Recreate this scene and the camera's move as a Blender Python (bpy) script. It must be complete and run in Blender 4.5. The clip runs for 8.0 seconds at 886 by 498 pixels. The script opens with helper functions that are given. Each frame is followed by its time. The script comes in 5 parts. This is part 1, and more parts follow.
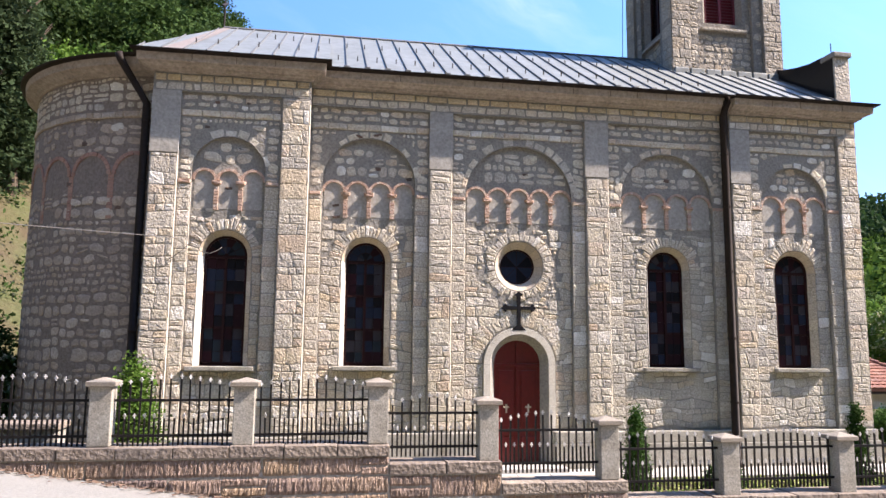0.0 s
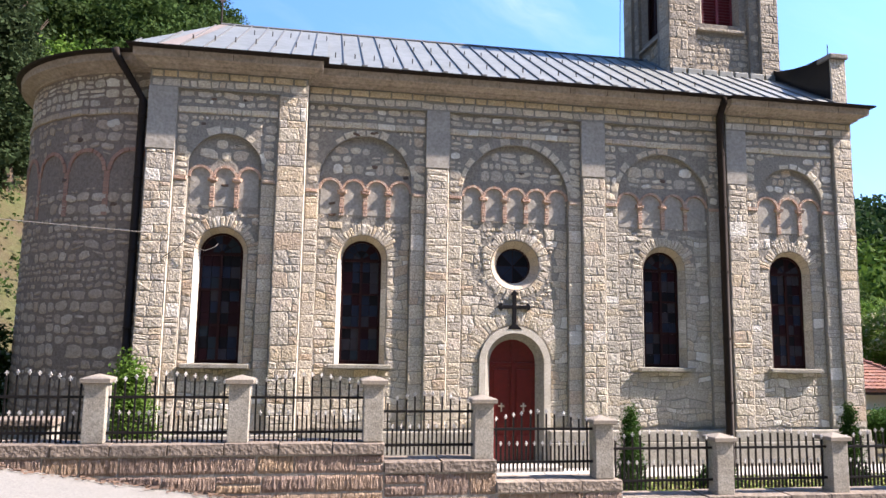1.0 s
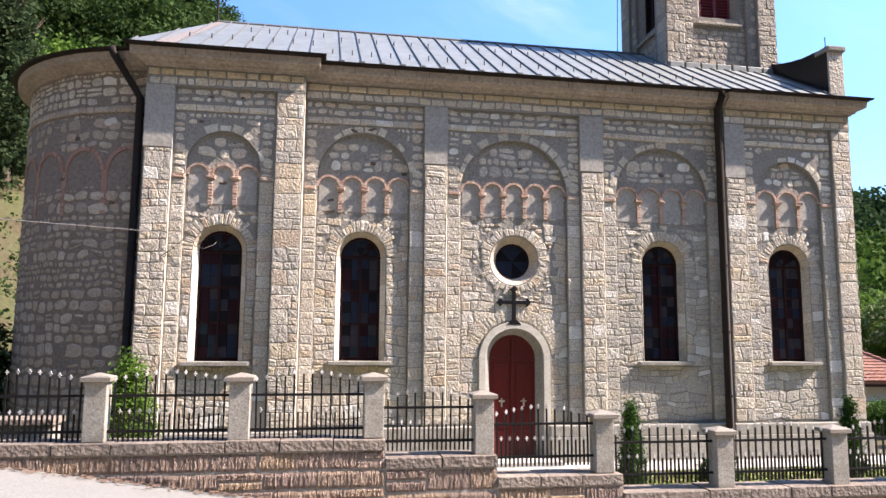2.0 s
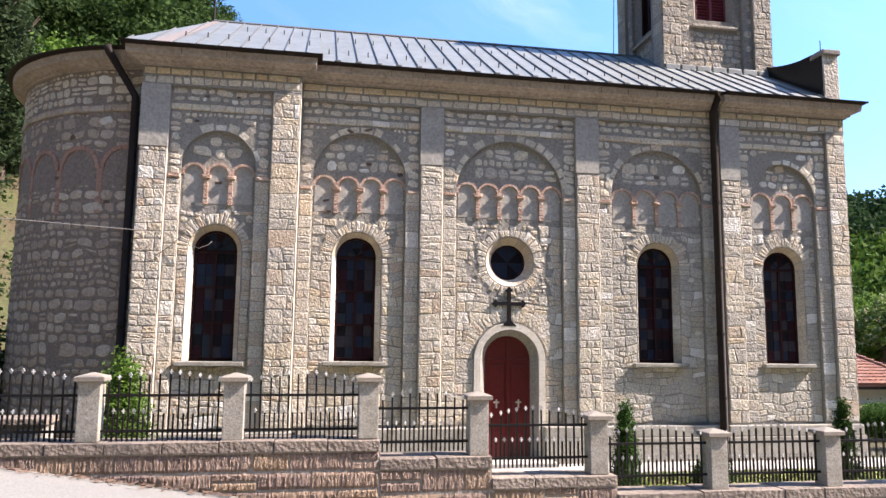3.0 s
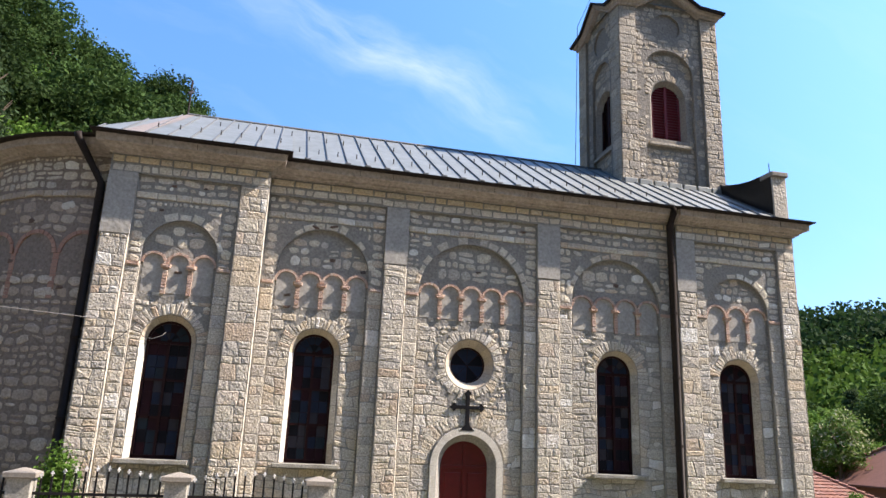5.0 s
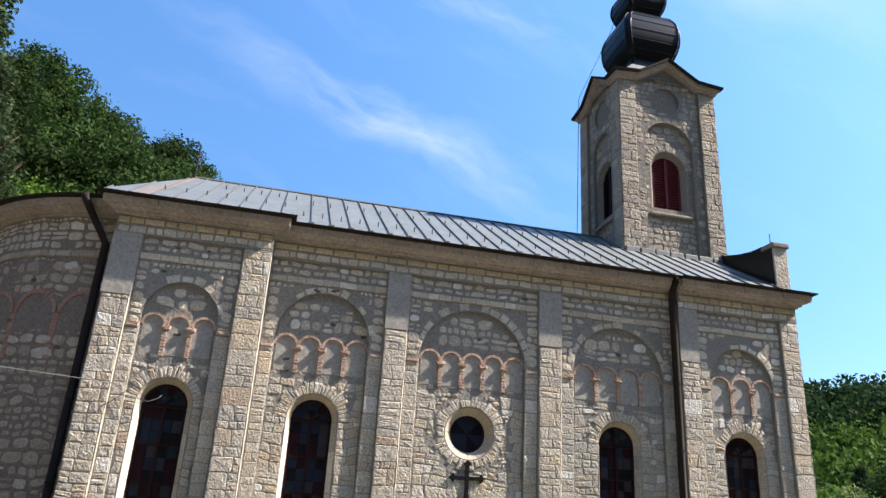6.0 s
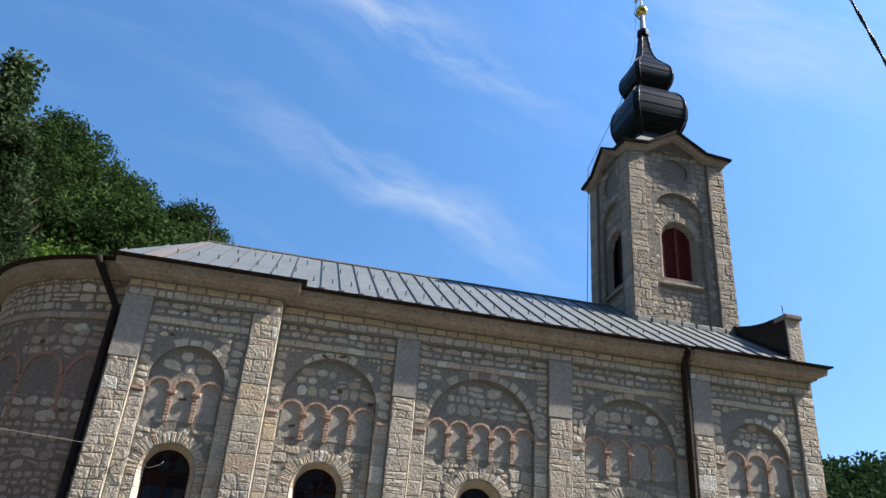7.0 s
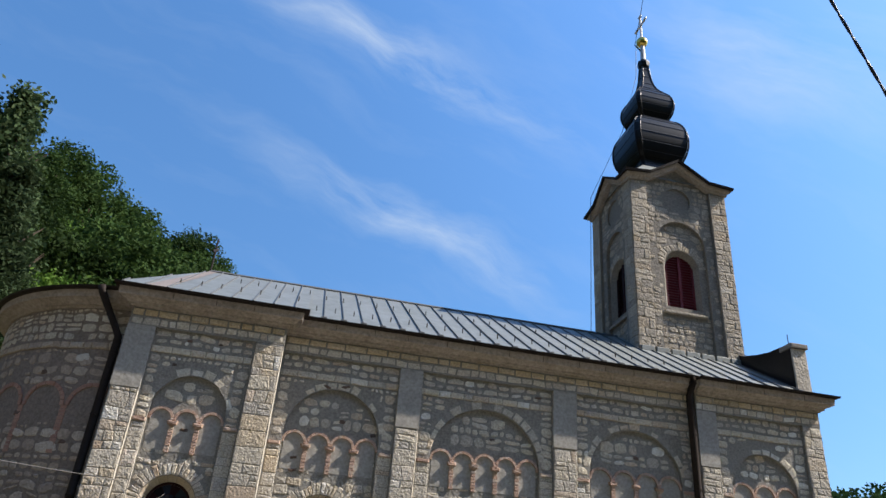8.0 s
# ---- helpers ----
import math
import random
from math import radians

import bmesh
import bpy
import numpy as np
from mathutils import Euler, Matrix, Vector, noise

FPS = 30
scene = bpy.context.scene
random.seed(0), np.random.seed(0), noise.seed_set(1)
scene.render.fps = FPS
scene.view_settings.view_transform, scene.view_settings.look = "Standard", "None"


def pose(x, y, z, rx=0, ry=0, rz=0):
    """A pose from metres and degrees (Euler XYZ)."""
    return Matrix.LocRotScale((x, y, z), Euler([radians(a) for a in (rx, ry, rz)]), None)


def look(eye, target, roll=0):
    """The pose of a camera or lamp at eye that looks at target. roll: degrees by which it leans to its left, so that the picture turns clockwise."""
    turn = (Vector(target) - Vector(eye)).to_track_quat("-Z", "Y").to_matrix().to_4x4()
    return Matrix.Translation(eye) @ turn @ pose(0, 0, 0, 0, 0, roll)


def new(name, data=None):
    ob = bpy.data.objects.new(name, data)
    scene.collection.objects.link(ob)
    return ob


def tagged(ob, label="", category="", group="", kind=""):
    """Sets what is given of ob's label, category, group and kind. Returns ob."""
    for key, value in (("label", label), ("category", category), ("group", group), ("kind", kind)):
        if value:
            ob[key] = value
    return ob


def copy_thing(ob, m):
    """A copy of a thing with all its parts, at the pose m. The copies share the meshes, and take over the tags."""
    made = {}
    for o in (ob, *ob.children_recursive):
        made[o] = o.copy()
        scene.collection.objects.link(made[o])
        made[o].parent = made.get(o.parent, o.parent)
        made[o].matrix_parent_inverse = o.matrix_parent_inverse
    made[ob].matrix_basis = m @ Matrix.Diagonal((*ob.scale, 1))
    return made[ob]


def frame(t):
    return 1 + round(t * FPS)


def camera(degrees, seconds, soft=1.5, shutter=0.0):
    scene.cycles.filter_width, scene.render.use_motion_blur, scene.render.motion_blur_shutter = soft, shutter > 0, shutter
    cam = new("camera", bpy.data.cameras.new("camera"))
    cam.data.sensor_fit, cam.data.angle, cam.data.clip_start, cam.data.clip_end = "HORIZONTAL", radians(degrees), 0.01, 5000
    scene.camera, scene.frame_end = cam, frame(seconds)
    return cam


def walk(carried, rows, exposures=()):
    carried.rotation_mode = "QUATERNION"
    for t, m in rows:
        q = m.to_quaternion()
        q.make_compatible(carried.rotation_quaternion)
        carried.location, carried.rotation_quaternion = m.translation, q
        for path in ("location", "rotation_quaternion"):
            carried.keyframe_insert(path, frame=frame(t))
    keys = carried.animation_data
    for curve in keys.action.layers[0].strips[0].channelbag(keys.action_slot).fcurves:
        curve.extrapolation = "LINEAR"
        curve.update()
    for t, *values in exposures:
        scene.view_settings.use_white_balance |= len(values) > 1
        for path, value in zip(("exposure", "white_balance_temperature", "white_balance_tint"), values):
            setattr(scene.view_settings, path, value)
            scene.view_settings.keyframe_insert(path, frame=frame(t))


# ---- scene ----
# the camera: one standpoint, turning up to the steeple
EXPO = [(0.0, 1.68, 6500, 20), (4.0, 1.67, 6500, 20), (4.7, 1.53, 6450, 17), (6.0, 1.27, 6400, 13), (6.5, 1.17, 6350, 12), (7.0, 0.90, 6300, 11), (8.0, 0.82, 6300, 11)]
cam = camera(63.70, 8.0)
EYE = (-4.679, -17.0, 3.05)
walk(cam, [
    (0.0, pose(*EYE, 97.36, -0.59, -9.35)),
    (0.5, pose(*EYE, 97.53, -0.77, -9.68)),
    (1.0, pose(*EYE, 97.25, -0.92, -9.70)),
    (1.5, pose(*EYE, 96.91, -0.48, -9.51)),
    (3.0, pose(*EYE, 97.00, -0.66, -10.11)),
    (3.5, pose(*EYE, 96.92, -0.58, -10.42)),
    (4.0, pose(*EYE, 98.02, -0.19, -11.90)),
    (4.5, pose(*EYE, 101.49, -0.81, -13.63)),
    (4.7, pose(*EYE, 103.07, -1.46, -13.64)),
    (6.0, pose(*EYE, 110.40, -3.24, -13.68)),
    (6.5, pose(*EYE, 113.23, -3.83, -13.02)),
    (7.0, pose(*EYE, 115.73, -4.25, -13.26)),
    (7.5, pose(*EYE, 117.45, -4.22, -13.04)),
    (8.0, pose(*EYE, 118.06, -4.27, -13.00)),
], exposures=EXPO)

# ---- world and sun: morning sun grazing along the long wall ----
SUN_AZ, SUN_EL = radians(77.5), radians(44.0)
SUN_DIR = Vector((math.sin(SUN_AZ) * math.cos(SUN_EL), -math.cos(SUN_AZ) * math.cos(SUN_EL), math.sin(SUN_EL)))
sun = new("sun", bpy.data.lights.new("sun", "SUN"))
sun.data.energy, sun.data.angle, sun.data.color = 5.0, radians(0.6), (1.0, 0.91, 0.78)
sun.matrix_world = look(SUN_DIR * 60, (0, 0, 0))


def node(tree, kind, **settings):
    n = tree.nodes.new(kind)
    for key, value in settings.items():
        if key == "operation":
            n.operation = value
        elif key == "blend":
            n.blend_type = value
        elif key == "data_type":
            n.data_type = value
        else:
            n.inputs[key].default_value = value
    return n


def ramp(tree, stops):
    n = tree.nodes.new("ShaderNodeValToRGB")
    els = n.color_ramp.elements
    els[0].position, els[0].color = stops[0][0], (*stops[0][1], 1)
    els[1].position, els[1].color = stops[-1][0], (*stops[-1][1], 1)
    for at, colour in stops[1:-1]:
        els.new(at).color = (*colour, 1)
    return n


CIRRUS_ACROSS, CIRRUS_ALONG = (-0.252, 0.632, -0.733), (0.967, 0.134, -0.217)


def build_world():
    world = bpy.data.worlds.new("sky")
    scene.world = world
    world.use_nodes = True
    t = world.node_tree
    t.nodes.clear()
    out, back = t.nodes.new("ShaderNodeOutputWorld"), t.nodes.new("ShaderNodeBackground")
    sky = t.nodes.new("ShaderNodeTexSky")
    sky.sky_type, sky.sun_disc = "NISHITA", False
    sky.sun_elevation, sky.sun_rotation = SUN_EL, math.atan2(SUN_DIR.x, SUN_DIR.y)
    sky.air_density, sky.dust_density, sky.ozone_density = 1.0, 0.7, 6.0
    # thin cirrus, drawn out along one direction of the sky
    geo = t.nodes.new("ShaderNodeTexCoord")
    L = t.links.new

    def dot(axis):
        n = t.nodes.new("ShaderNodeVectorMath")
        n.operation = "DOT_PRODUCT"
        n.inputs[1].default_value = axis
        L(geo.outputs["Generated"], n.inputs[0])
        return n.outputs["Value"]

    def math_(op, a, b, c=None):
        n = node(t, "ShaderNodeMath", operation=op)
        for i, v in enumerate((a, b, c)):
            if v is None:
                continue
            if isinstance(v, float):
                n.inputs[i].default_value = v
            else:
                L(v, n.inputs[i])
        return n.outputs[0]

    across, along = dot(CIRRUS_ACROSS), dot(CIRRUS_ALONG)
    plane = t.nodes.new("ShaderNodeCombineXYZ")
    L(across, plane.inputs[0])
    L(along, plane.inputs[1])
    bend = node(t, "ShaderNodeTexNoise", Scale=5.0, Detail=3.0)
    L(plane.outputs[0], bend.inputs["Vector"])
    moved = math_("MULTIPLY_ADD", bend.outputs["Fac"], 0.10, across)
    stretched = t.nodes.new("ShaderNodeCombineXYZ")
    L(math_("MULTIPLY", moved, 16.0), stretched.inputs[0])
    L(math_("MULTIPLY", along, 4.0), stretched.inputs[1])
    cirrus = node(t, "ShaderNodeTexNoise", Scale=1.0, Detail=9.0, Roughness=0.6)
    L(stretched.outputs[0], cirrus.inputs["Vector"])

    def bell(value, centre, width):
        off = math_("SUBTRACT", value, centre)
        return math_("POWER", 2.718, math_("MULTIPLY", math_("MULTIPLY", off, off), -1.0 / width ** 2))

    one = math_("MULTIPLY", bell(moved, 0.0, 0.027), bell(along, 0.02, 0.20))
    two = math_("MULTIPLY", bell(moved, 0.195, 0.029), bell(along, 0.13, 0.17))
    three = math_("MULTIPLY", bell(moved, -0.19, 0.07), bell(along, 0.42, 0.15))
    body = math_("ADD", math_("ADD", math_("ADD", one, two), math_("MULTIPLY", three, 0.6)), 0.15)
    tufts = ramp(t, [(0.36, (0, 0, 0)), (0.72, (1, 1, 1))])
    L(cirrus.outputs["Fac"], tufts.inputs["Fac"])
    veil = ramp(t, [(0.06, (0, 0, 0)), (0.95, (0.6, 0.6, 0.6))])
    L(math_("MULTIPLY", tufts.outputs["Color"], body), veil.inputs["Fac"])
    mix = t.nodes.new("ShaderNodeMixRGB")
    mix.inputs[2].default_value = (6.0, 6.8, 7.6, 1)
    L(veil.outputs["Color"], mix.inputs[0])
    rich = node(t, "ShaderNodeHueSaturation", Hue=0.496, Saturation=1.10, Value=1.0)
    L(sky.outputs["Color"], rich.inputs["Color"])
    lift = node(t, "ShaderNodeMapRange")
    for key, value in (("From Min", 0.12), ("From Max", 0.75), ("To Min", 1.40), ("To Max", 2.62)):
        lift.inputs[key].default_value = value
    L(dot((0.0, 0.0, 1.0)), lift.inputs["Value"])
    # brighter towards the sun's side
    side = node(t, "ShaderNodeMapRange")
    for key, value in (("From Min", -0.45), ("From Max", 0.75), ("To Min", 0.82), ("To Max", 1.10)):
        side.inputs[key].default_value = value
    L(dot((SUN_DIR.x, SUN_DIR.y, 0.0)), side.inputs["Value"])
    L(math_("MULTIPLY", lift.outputs[0], side.outputs[0]), rich.inputs["Value"])
    L(rich.outputs["Color"], mix.inputs[1])
    L(mix.outputs["Color"], back.inputs["Color"])
    back.inputs["Strength"].default_value = 0.068
    L(back.outputs["Background"], out.inputs["Surface"])


build_world()


# ---- materials ----
def material(name, colours, rough=0.85, metal=0.0, grain=40.0, stain=1.5, bump=0.3, grain_mix=0.25, stain_mix=0.25, stain_colour=None, by_piece=True, spec=0.3, depth=0.02, stretch=None, relief=None):
    """colours: picked per piece from a ramp; grain and stains at two scales over it."""
    m = bpy.data.materials.new(name)
    m.use_nodes = True
    t = m.node_tree
    L = t.links.new
    b = t.nodes["Principled BSDF"]
    b.inputs["Roughness"].default_value, b.inputs["Metallic"].default_value = rough, metal
    b.inputs["Specular IOR Level"].default_value = spec
    co = t.nodes.new("ShaderNodeTexCoord")
    pos = t.nodes.new("ShaderNodeNewGeometry")
    n1 = node(t, "ShaderNodeTexNoise", Scale=grain, Detail=6.0, Roughness=0.65)
    n2 = node(t, "ShaderNodeTexNoise", Scale=stain, Detail=5.0, Roughness=0.6)
    if stretch:
        mp = t.nodes.new("ShaderNodeMapping")
        mp.inputs["Scale"].default_value = stretch
        L(pos.outputs["Position"], mp.inputs["Vector"])
        L(mp.outputs["Vector"], n1.inputs["Vector"])
    else:
        L(pos.outputs["Position"], n1.inputs["Vector"])
    L(pos.outputs["Position"], n2.inputs["Vector"])
    k = len(colours)
    pick = ramp(t, [(i / max(1, k - 1), c) for i, c in enumerate(colours)] if k > 1 else [(0, colours[0]), (1, colours[0])])
    if by_piece:
        info = t.nodes.new("ShaderNodeObjectInfo")
        add = node(t, "ShaderNodeMath", operation="ADD")
        fr = node(t, "ShaderNodeMath", operation="FRACT")
        L(info.outputs["Random"], add.inputs[0])
        L(pos.outputs["Random Per Island"], add.inputs[1])
        L(add.outputs[0], fr.inputs[0])
        L(fr.outputs[0], pick.inputs["Fac"])
    else:
        L(n2.outputs["Fac"], pick.inputs["Fac"])
    g = node(t, "ShaderNodeMixRGB", blend="OVERLAY")
    g.inputs[0].default_value = grain_mix
    L(pick.outputs["Color"], g.inputs[1])
    gr = ramp(t, [(0.3, (0.1, 0.1, 0.1)), (0.7, (0.9, 0.9, 0.9))])
    L(n1.outputs["Fac"], gr.inputs["Fac"])
    L(gr.outputs["Color"], g.inputs[2])
    s = node(t, "ShaderNodeMixRGB", blend="MIX" if stain_colour else "MULTIPLY")
    sr = ramp(t, [(0.45, (0, 0, 0)), (0.72, (1, 1, 1))])
    L(n2.outputs["Fac"], sr.inputs["Fac"])
    fac = node(t, "ShaderNodeMath", operation="MULTIPLY")
    fac.inputs[1].default_value = stain_mix
    L(sr.outputs["Color"], fac.inputs[0])
    L(fac.outputs[0], s.inputs[0])
    L(g.outputs["Color"], s.inputs[1])
    s.inputs[2].default_value = (*(stain_colour or (0.45, 0.42, 0.38)), 1)
    L(s.outputs["Color"], b.inputs["Base Color"])
    bp = node(t, "ShaderNodeBump", Strength=bump, Distance=depth)
    if relief:
        # chisel marks: coarse lumps and sharper pits
        n3 = node(t, "ShaderNodeTexNoise", Scale=relief, Detail=2.0, Roughness=0.6, Distortion=0.6)
        n4 = node(t, "ShaderNodeTexVoronoi", Scale=relief * 1.3)
        L(pos.outputs["Position"], n3.inputs["Vector"])
        L(pos.outputs["Position"], n4.inputs["Vector"])
        both = node(t, "ShaderNodeMath", operation="MULTIPLY_ADD")
        both.inputs[1].default_value = 0.45
        L(n4.outputs["Distance"], both.inputs[0])
        L(n3.outputs["Fac"], both.inputs[2])
        L(both.outputs[0], bp.inputs["Height"])
    else:
        L(n1.outputs["Fac"], bp.inputs["Height"])
    L(bp.outputs["Normal"], b.inputs["Normal"])
    return m


STONE = material("dressed_stone", [(0.46, 0.40, 0.31), (0.52, 0.46, 0.365), (0.42, 0.375, 0.315), (0.56, 0.495, 0.395), (0.48, 0.43, 0.36), (0.39, 0.355, 0.31), (0.53, 0.43, 0.305), (0.50, 0.45, 0.375), (0.45, 0.345, 0.25), (0.70, 0.67, 0.61)], grain=26, bump=1.0, depth=0.017, grain_mix=0.6, stain=3.5, stain_mix=0.35, stain_colour=(0.38, 0.35, 0.305), relief=15)
# greyer stone with white pieces, darkened too for the weaker sun on the west bays
GREY_SHADE_STONE = material("shaded_grey_stone", [(0.42, 0.385, 0.32), (0.36, 0.335, 0.29), (0.48, 0.435, 0.36), (0.39, 0.36, 0.31), (0.45, 0.41, 0.345), (0.34, 0.315, 0.28), (0.45, 0.385, 0.29), (0.41, 0.375, 0.32), (0.50, 0.465, 0.40), (0.70, 0.675, 0.63)], grain=26, bump=1.0, depth=0.017, grain_mix=0.6, stain=3.5, stain_mix=0.4, stain_colour=(0.33, 0.31, 0.28), relief=15)
RUBBLE = material("rubble_stone", [(0.54, 0.48, 0.375), (0.61, 0.54, 0.425), (0.46, 0.415, 0.345), (0.57, 0.51, 0.40), (0.65, 0.565, 0.435), (0.44, 0.395, 0.34), (0.55, 0.435, 0.315), (0.52, 0.465, 0.38), (0.76, 0.73, 0.65)], grain=22, bump=0.9, depth=0.015, grain_mix=0.5, stain=6.0, stain_mix=0.45, stain_colour=(0.34, 0.315, 0.28), relief=12)
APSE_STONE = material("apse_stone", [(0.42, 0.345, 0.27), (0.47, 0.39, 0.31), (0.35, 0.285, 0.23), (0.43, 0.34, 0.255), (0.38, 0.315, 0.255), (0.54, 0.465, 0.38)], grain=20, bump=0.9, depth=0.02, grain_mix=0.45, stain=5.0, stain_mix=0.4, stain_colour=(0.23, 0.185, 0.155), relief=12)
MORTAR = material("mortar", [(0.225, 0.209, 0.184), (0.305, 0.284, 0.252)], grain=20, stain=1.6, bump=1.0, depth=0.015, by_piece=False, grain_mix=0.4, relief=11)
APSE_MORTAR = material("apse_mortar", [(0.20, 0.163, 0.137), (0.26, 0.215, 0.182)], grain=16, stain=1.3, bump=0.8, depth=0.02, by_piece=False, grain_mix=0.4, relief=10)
POINTING = material("pale_pointing_mortar", [(0.46, 0.41, 0.33), (0.56, 0.51, 0.42)], grain=20, stain=3.0, bump=0.5, by_piece=False)
TOWER_STONE = material("weathered_tower_stone", [(0.37, 0.315, 0.24), (0.42, 0.36, 0.28), (0.33, 0.285, 0.23), (0.45, 0.385, 0.30), (0.38, 0.335, 0.27), (0.30, 0.265, 0.22), (0.41, 0.325, 0.225), (0.50, 0.445, 0.365)], grain=22, bump=1.0, depth=0.022, grain_mix=0.6, stain=3.0, stain_mix=0.5, stain_colour=(0.26, 0.225, 0.18), relief=11)
TOWER_MORTAR = material("weathered_tower_mortar", [(0.20, 0.178, 0.15), (0.265, 0.24, 0.205)], grain=18, stain=1.4, bump=1.0, depth=0.015, by_piece=False, grain_mix=0.4, relief=10)
RENDER_GREY = material("cement_render", [(0.325, 0.305, 0.275), (0.40, 0.378, 0.34)], grain=14, stain=2.2, bump=0.4, by_piece=False, grain_mix=0.3, stain_mix=0.35, relief=6)
CORNICE = material("cornice_plaster", [(0.33, 0.275, 0.23), (0.42, 0.355, 0.30)], grain=12, stain=1.2, bump=0.3, by_piece=False, stain_mix=0.6, grain_mix=0.4)
APSE_BRICK = material("weathered_brick", [(0.36, 0.205, 0.155), (0.41, 0.25, 0.19), (0.30, 0.175, 0.14)], grain=30, bump=0.5)
YELLOW = material("yellow_stone", [(0.45, 0.375, 0.29), (0.49, 0.415, 0.325), (0.41, 0.35, 0.285), (0.48, 0.39, 0.285)], grain=25, bump=0.4)
FRIEZE = material("ochre_frieze_stone", [(0.52, 0.42, 0.28), (0.58, 0.475, 0.33), (0.46, 0.38, 0.27), (0.55, 0.43, 0.27)], grain=22, bump=0.6, grain_mix=0.45)
CREAM = material("cream_stone", [(0.55, 0.51, 0.44), (0.60, 0.555, 0.48)], grain=30, bump=0.25)
BRICK = material("red_brick", [(0.43, 0.29, 0.225), (0.48, 0.34, 0.265), (0.38, 0.25, 0.195), (0.52, 0.42, 0.345)], grain=30, bump=0.5)
WOOD_RED = material("red_door_paint", [(0.105, 0.007, 0.007), (0.13, 0.010, 0.009)], rough=0.45, grain=8, stain=2, bump=0.1, by_piece=False, spec=0.4)
SHUTTER = material("red_shutter_paint", [(0.115, 0.013, 0.018), (0.145, 0.018, 0.024)], rough=0.6, grain=20, bump=0.15)
FRAME_WOOD = material("dark_window_wood", [(0.023, 0.009, 0.010), (0.033, 0.012, 0.012)], spec=0.12, rough=0.5, grain=30, bump=0.1, by_piece=False)
ZINC = material("grey_sheet_metal", [(0.157, 0.169, 0.161), (0.204, 0.216, 0.204)], rough=0.55, metal=0.25, grain=4, stain=0.8, bump=0.12, by_piece=False, stain_mix=0.4, stain_colour=(0.22, 0.235, 0.245), spec=0.5, depth=0.03)
RUST = material("rusty_sheet_metal", [(0.23, 0.185, 0.155), (0.27, 0.23, 0.20)], rough=0.6, metal=0.2, grain=10, stain=1.0, bump=0.12, by_piece=False)
DARK_METAL = material("dark_brown_metal", [(0.020, 0.015, 0.013), (0.032, 0.024, 0.020)], rough=0.6, grain=12, bump=0.08, by_piece=False, spec=0.1)
BLACK_TIN = material("black_painted_tin", [(0.006, 0.006, 0.007), (0.012, 0.012, 0.013)], rough=0.34, grain=6, bump=0.12, by_piece=False, spec=0.2)
CAST_IRON = material("dull_black_iron", [(0.008, 0.008, 0.010), (0.014, 0.013, 0.015)], rough=0.75, grain=40, bump=0.1, by_piece=False, spec=0.1)
IRON = material("black_iron", [(0.008, 0.0075, 0.008), (0.014, 0.012, 0.012)], rough=0.55, grain=40, bump=0.15, by_piece=False, spec=0.15)
SILVER = material("silver_paint", [(0.46, 0.445, 0.43), (0.54, 0.525, 0.51)], rough=0.45, metal=0.25, grain=60, bump=0.1, by_piece=False, spec=0.5)
GOLD = material("gilt_metal", [(0.75, 0.52, 0.12), (0.8, 0.58, 0.16)], rough=0.28, metal=0.9, grain=20, bump=0.03, by_piece=False)
POST = material("cast_stone", [(0.275, 0.257, 0.222), (0.36, 0.338, 0.29)], grain=45, stain=3.0, bump=0.35, by_piece=False, stain_mix=0.7, grain_mix=0.55)
POST_CAP = material("post_cap_stone", [(0.20, 0.175, 0.142), (0.27, 0.237, 0.195)], grain=35, stain=4, bump=0.4, by_piece=False)
WALLSTONE = material("tooled_sandstone", [(0.29, 0.21, 0.17), (0.34, 0.25, 0.20), (0.26, 0.19, 0.16), (0.42, 0.30, 0.20), (0.32, 0.235, 0.19)], grain=12, stain=1.8, bump=1.0, depth=0.13, grain_mix=0.5, stain_mix=0.3, stain_colour=(0.16, 0.125, 0.10), stretch=(2.2, 1.0, 0.6))
COPING = material("coping_stone", [(0.225, 0.185, 0.15), (0.185, 0.152, 0.127), (0.265, 0.222, 0.18)], grain=9, stain=4.5, bump=0.9, depth=0.03, grain_mix=0.6, relief=14, stain_mix=0.8, stain_colour=(0.13, 0.105, 0.088))
ASPHALT = material("pale_asphalt", [(0.172, 0.166, 0.150), (0.232, 0.224, 0.204)], rough=0.95, grain=35, stain=0.9, bump=0.6, by_piece=False, grain_mix=0.35)
PAVING = material("white_paving", [(0.37, 0.355, 0.325), (0.42, 0.405, 0.375)], grain=18, stain=1.5, bump=0.15)
GRASS = material("grass_ground", [(0.03, 0.048, 0.014), (0.062, 0.07, 0.024), (0.085, 0.062, 0.036), (0.13, 0.09, 0.05)], rough=0.95, grain=5, stain=0.45, bump=0.8, by_piece=False, depth=0.15)
BLADE = material("grass_blade", [(0.20, 0.27, 0.055), (0.26, 0.32, 0.07), (0.32, 0.32, 0.12)], rough=0.8, grain=4)
SEAM_METAL = material("dark_seam_metal", [(0.10, 0.105, 0.11), (0.14, 0.145, 0.15)], rough=0.6, by_piece=False)
SOOT = material("dark_brick_fragment", [(0.12, 0.085, 0.065), (0.16, 0.105, 0.08), (0.08, 0.068, 0.06)], grain=30, bump=0.6)
WHITE_WALL = material("white_plaster", [(0.68, 0.66, 0.62), (0.74, 0.72, 0.68)], grain=15, stain=0.8, bump=0.15, by_piece=False)
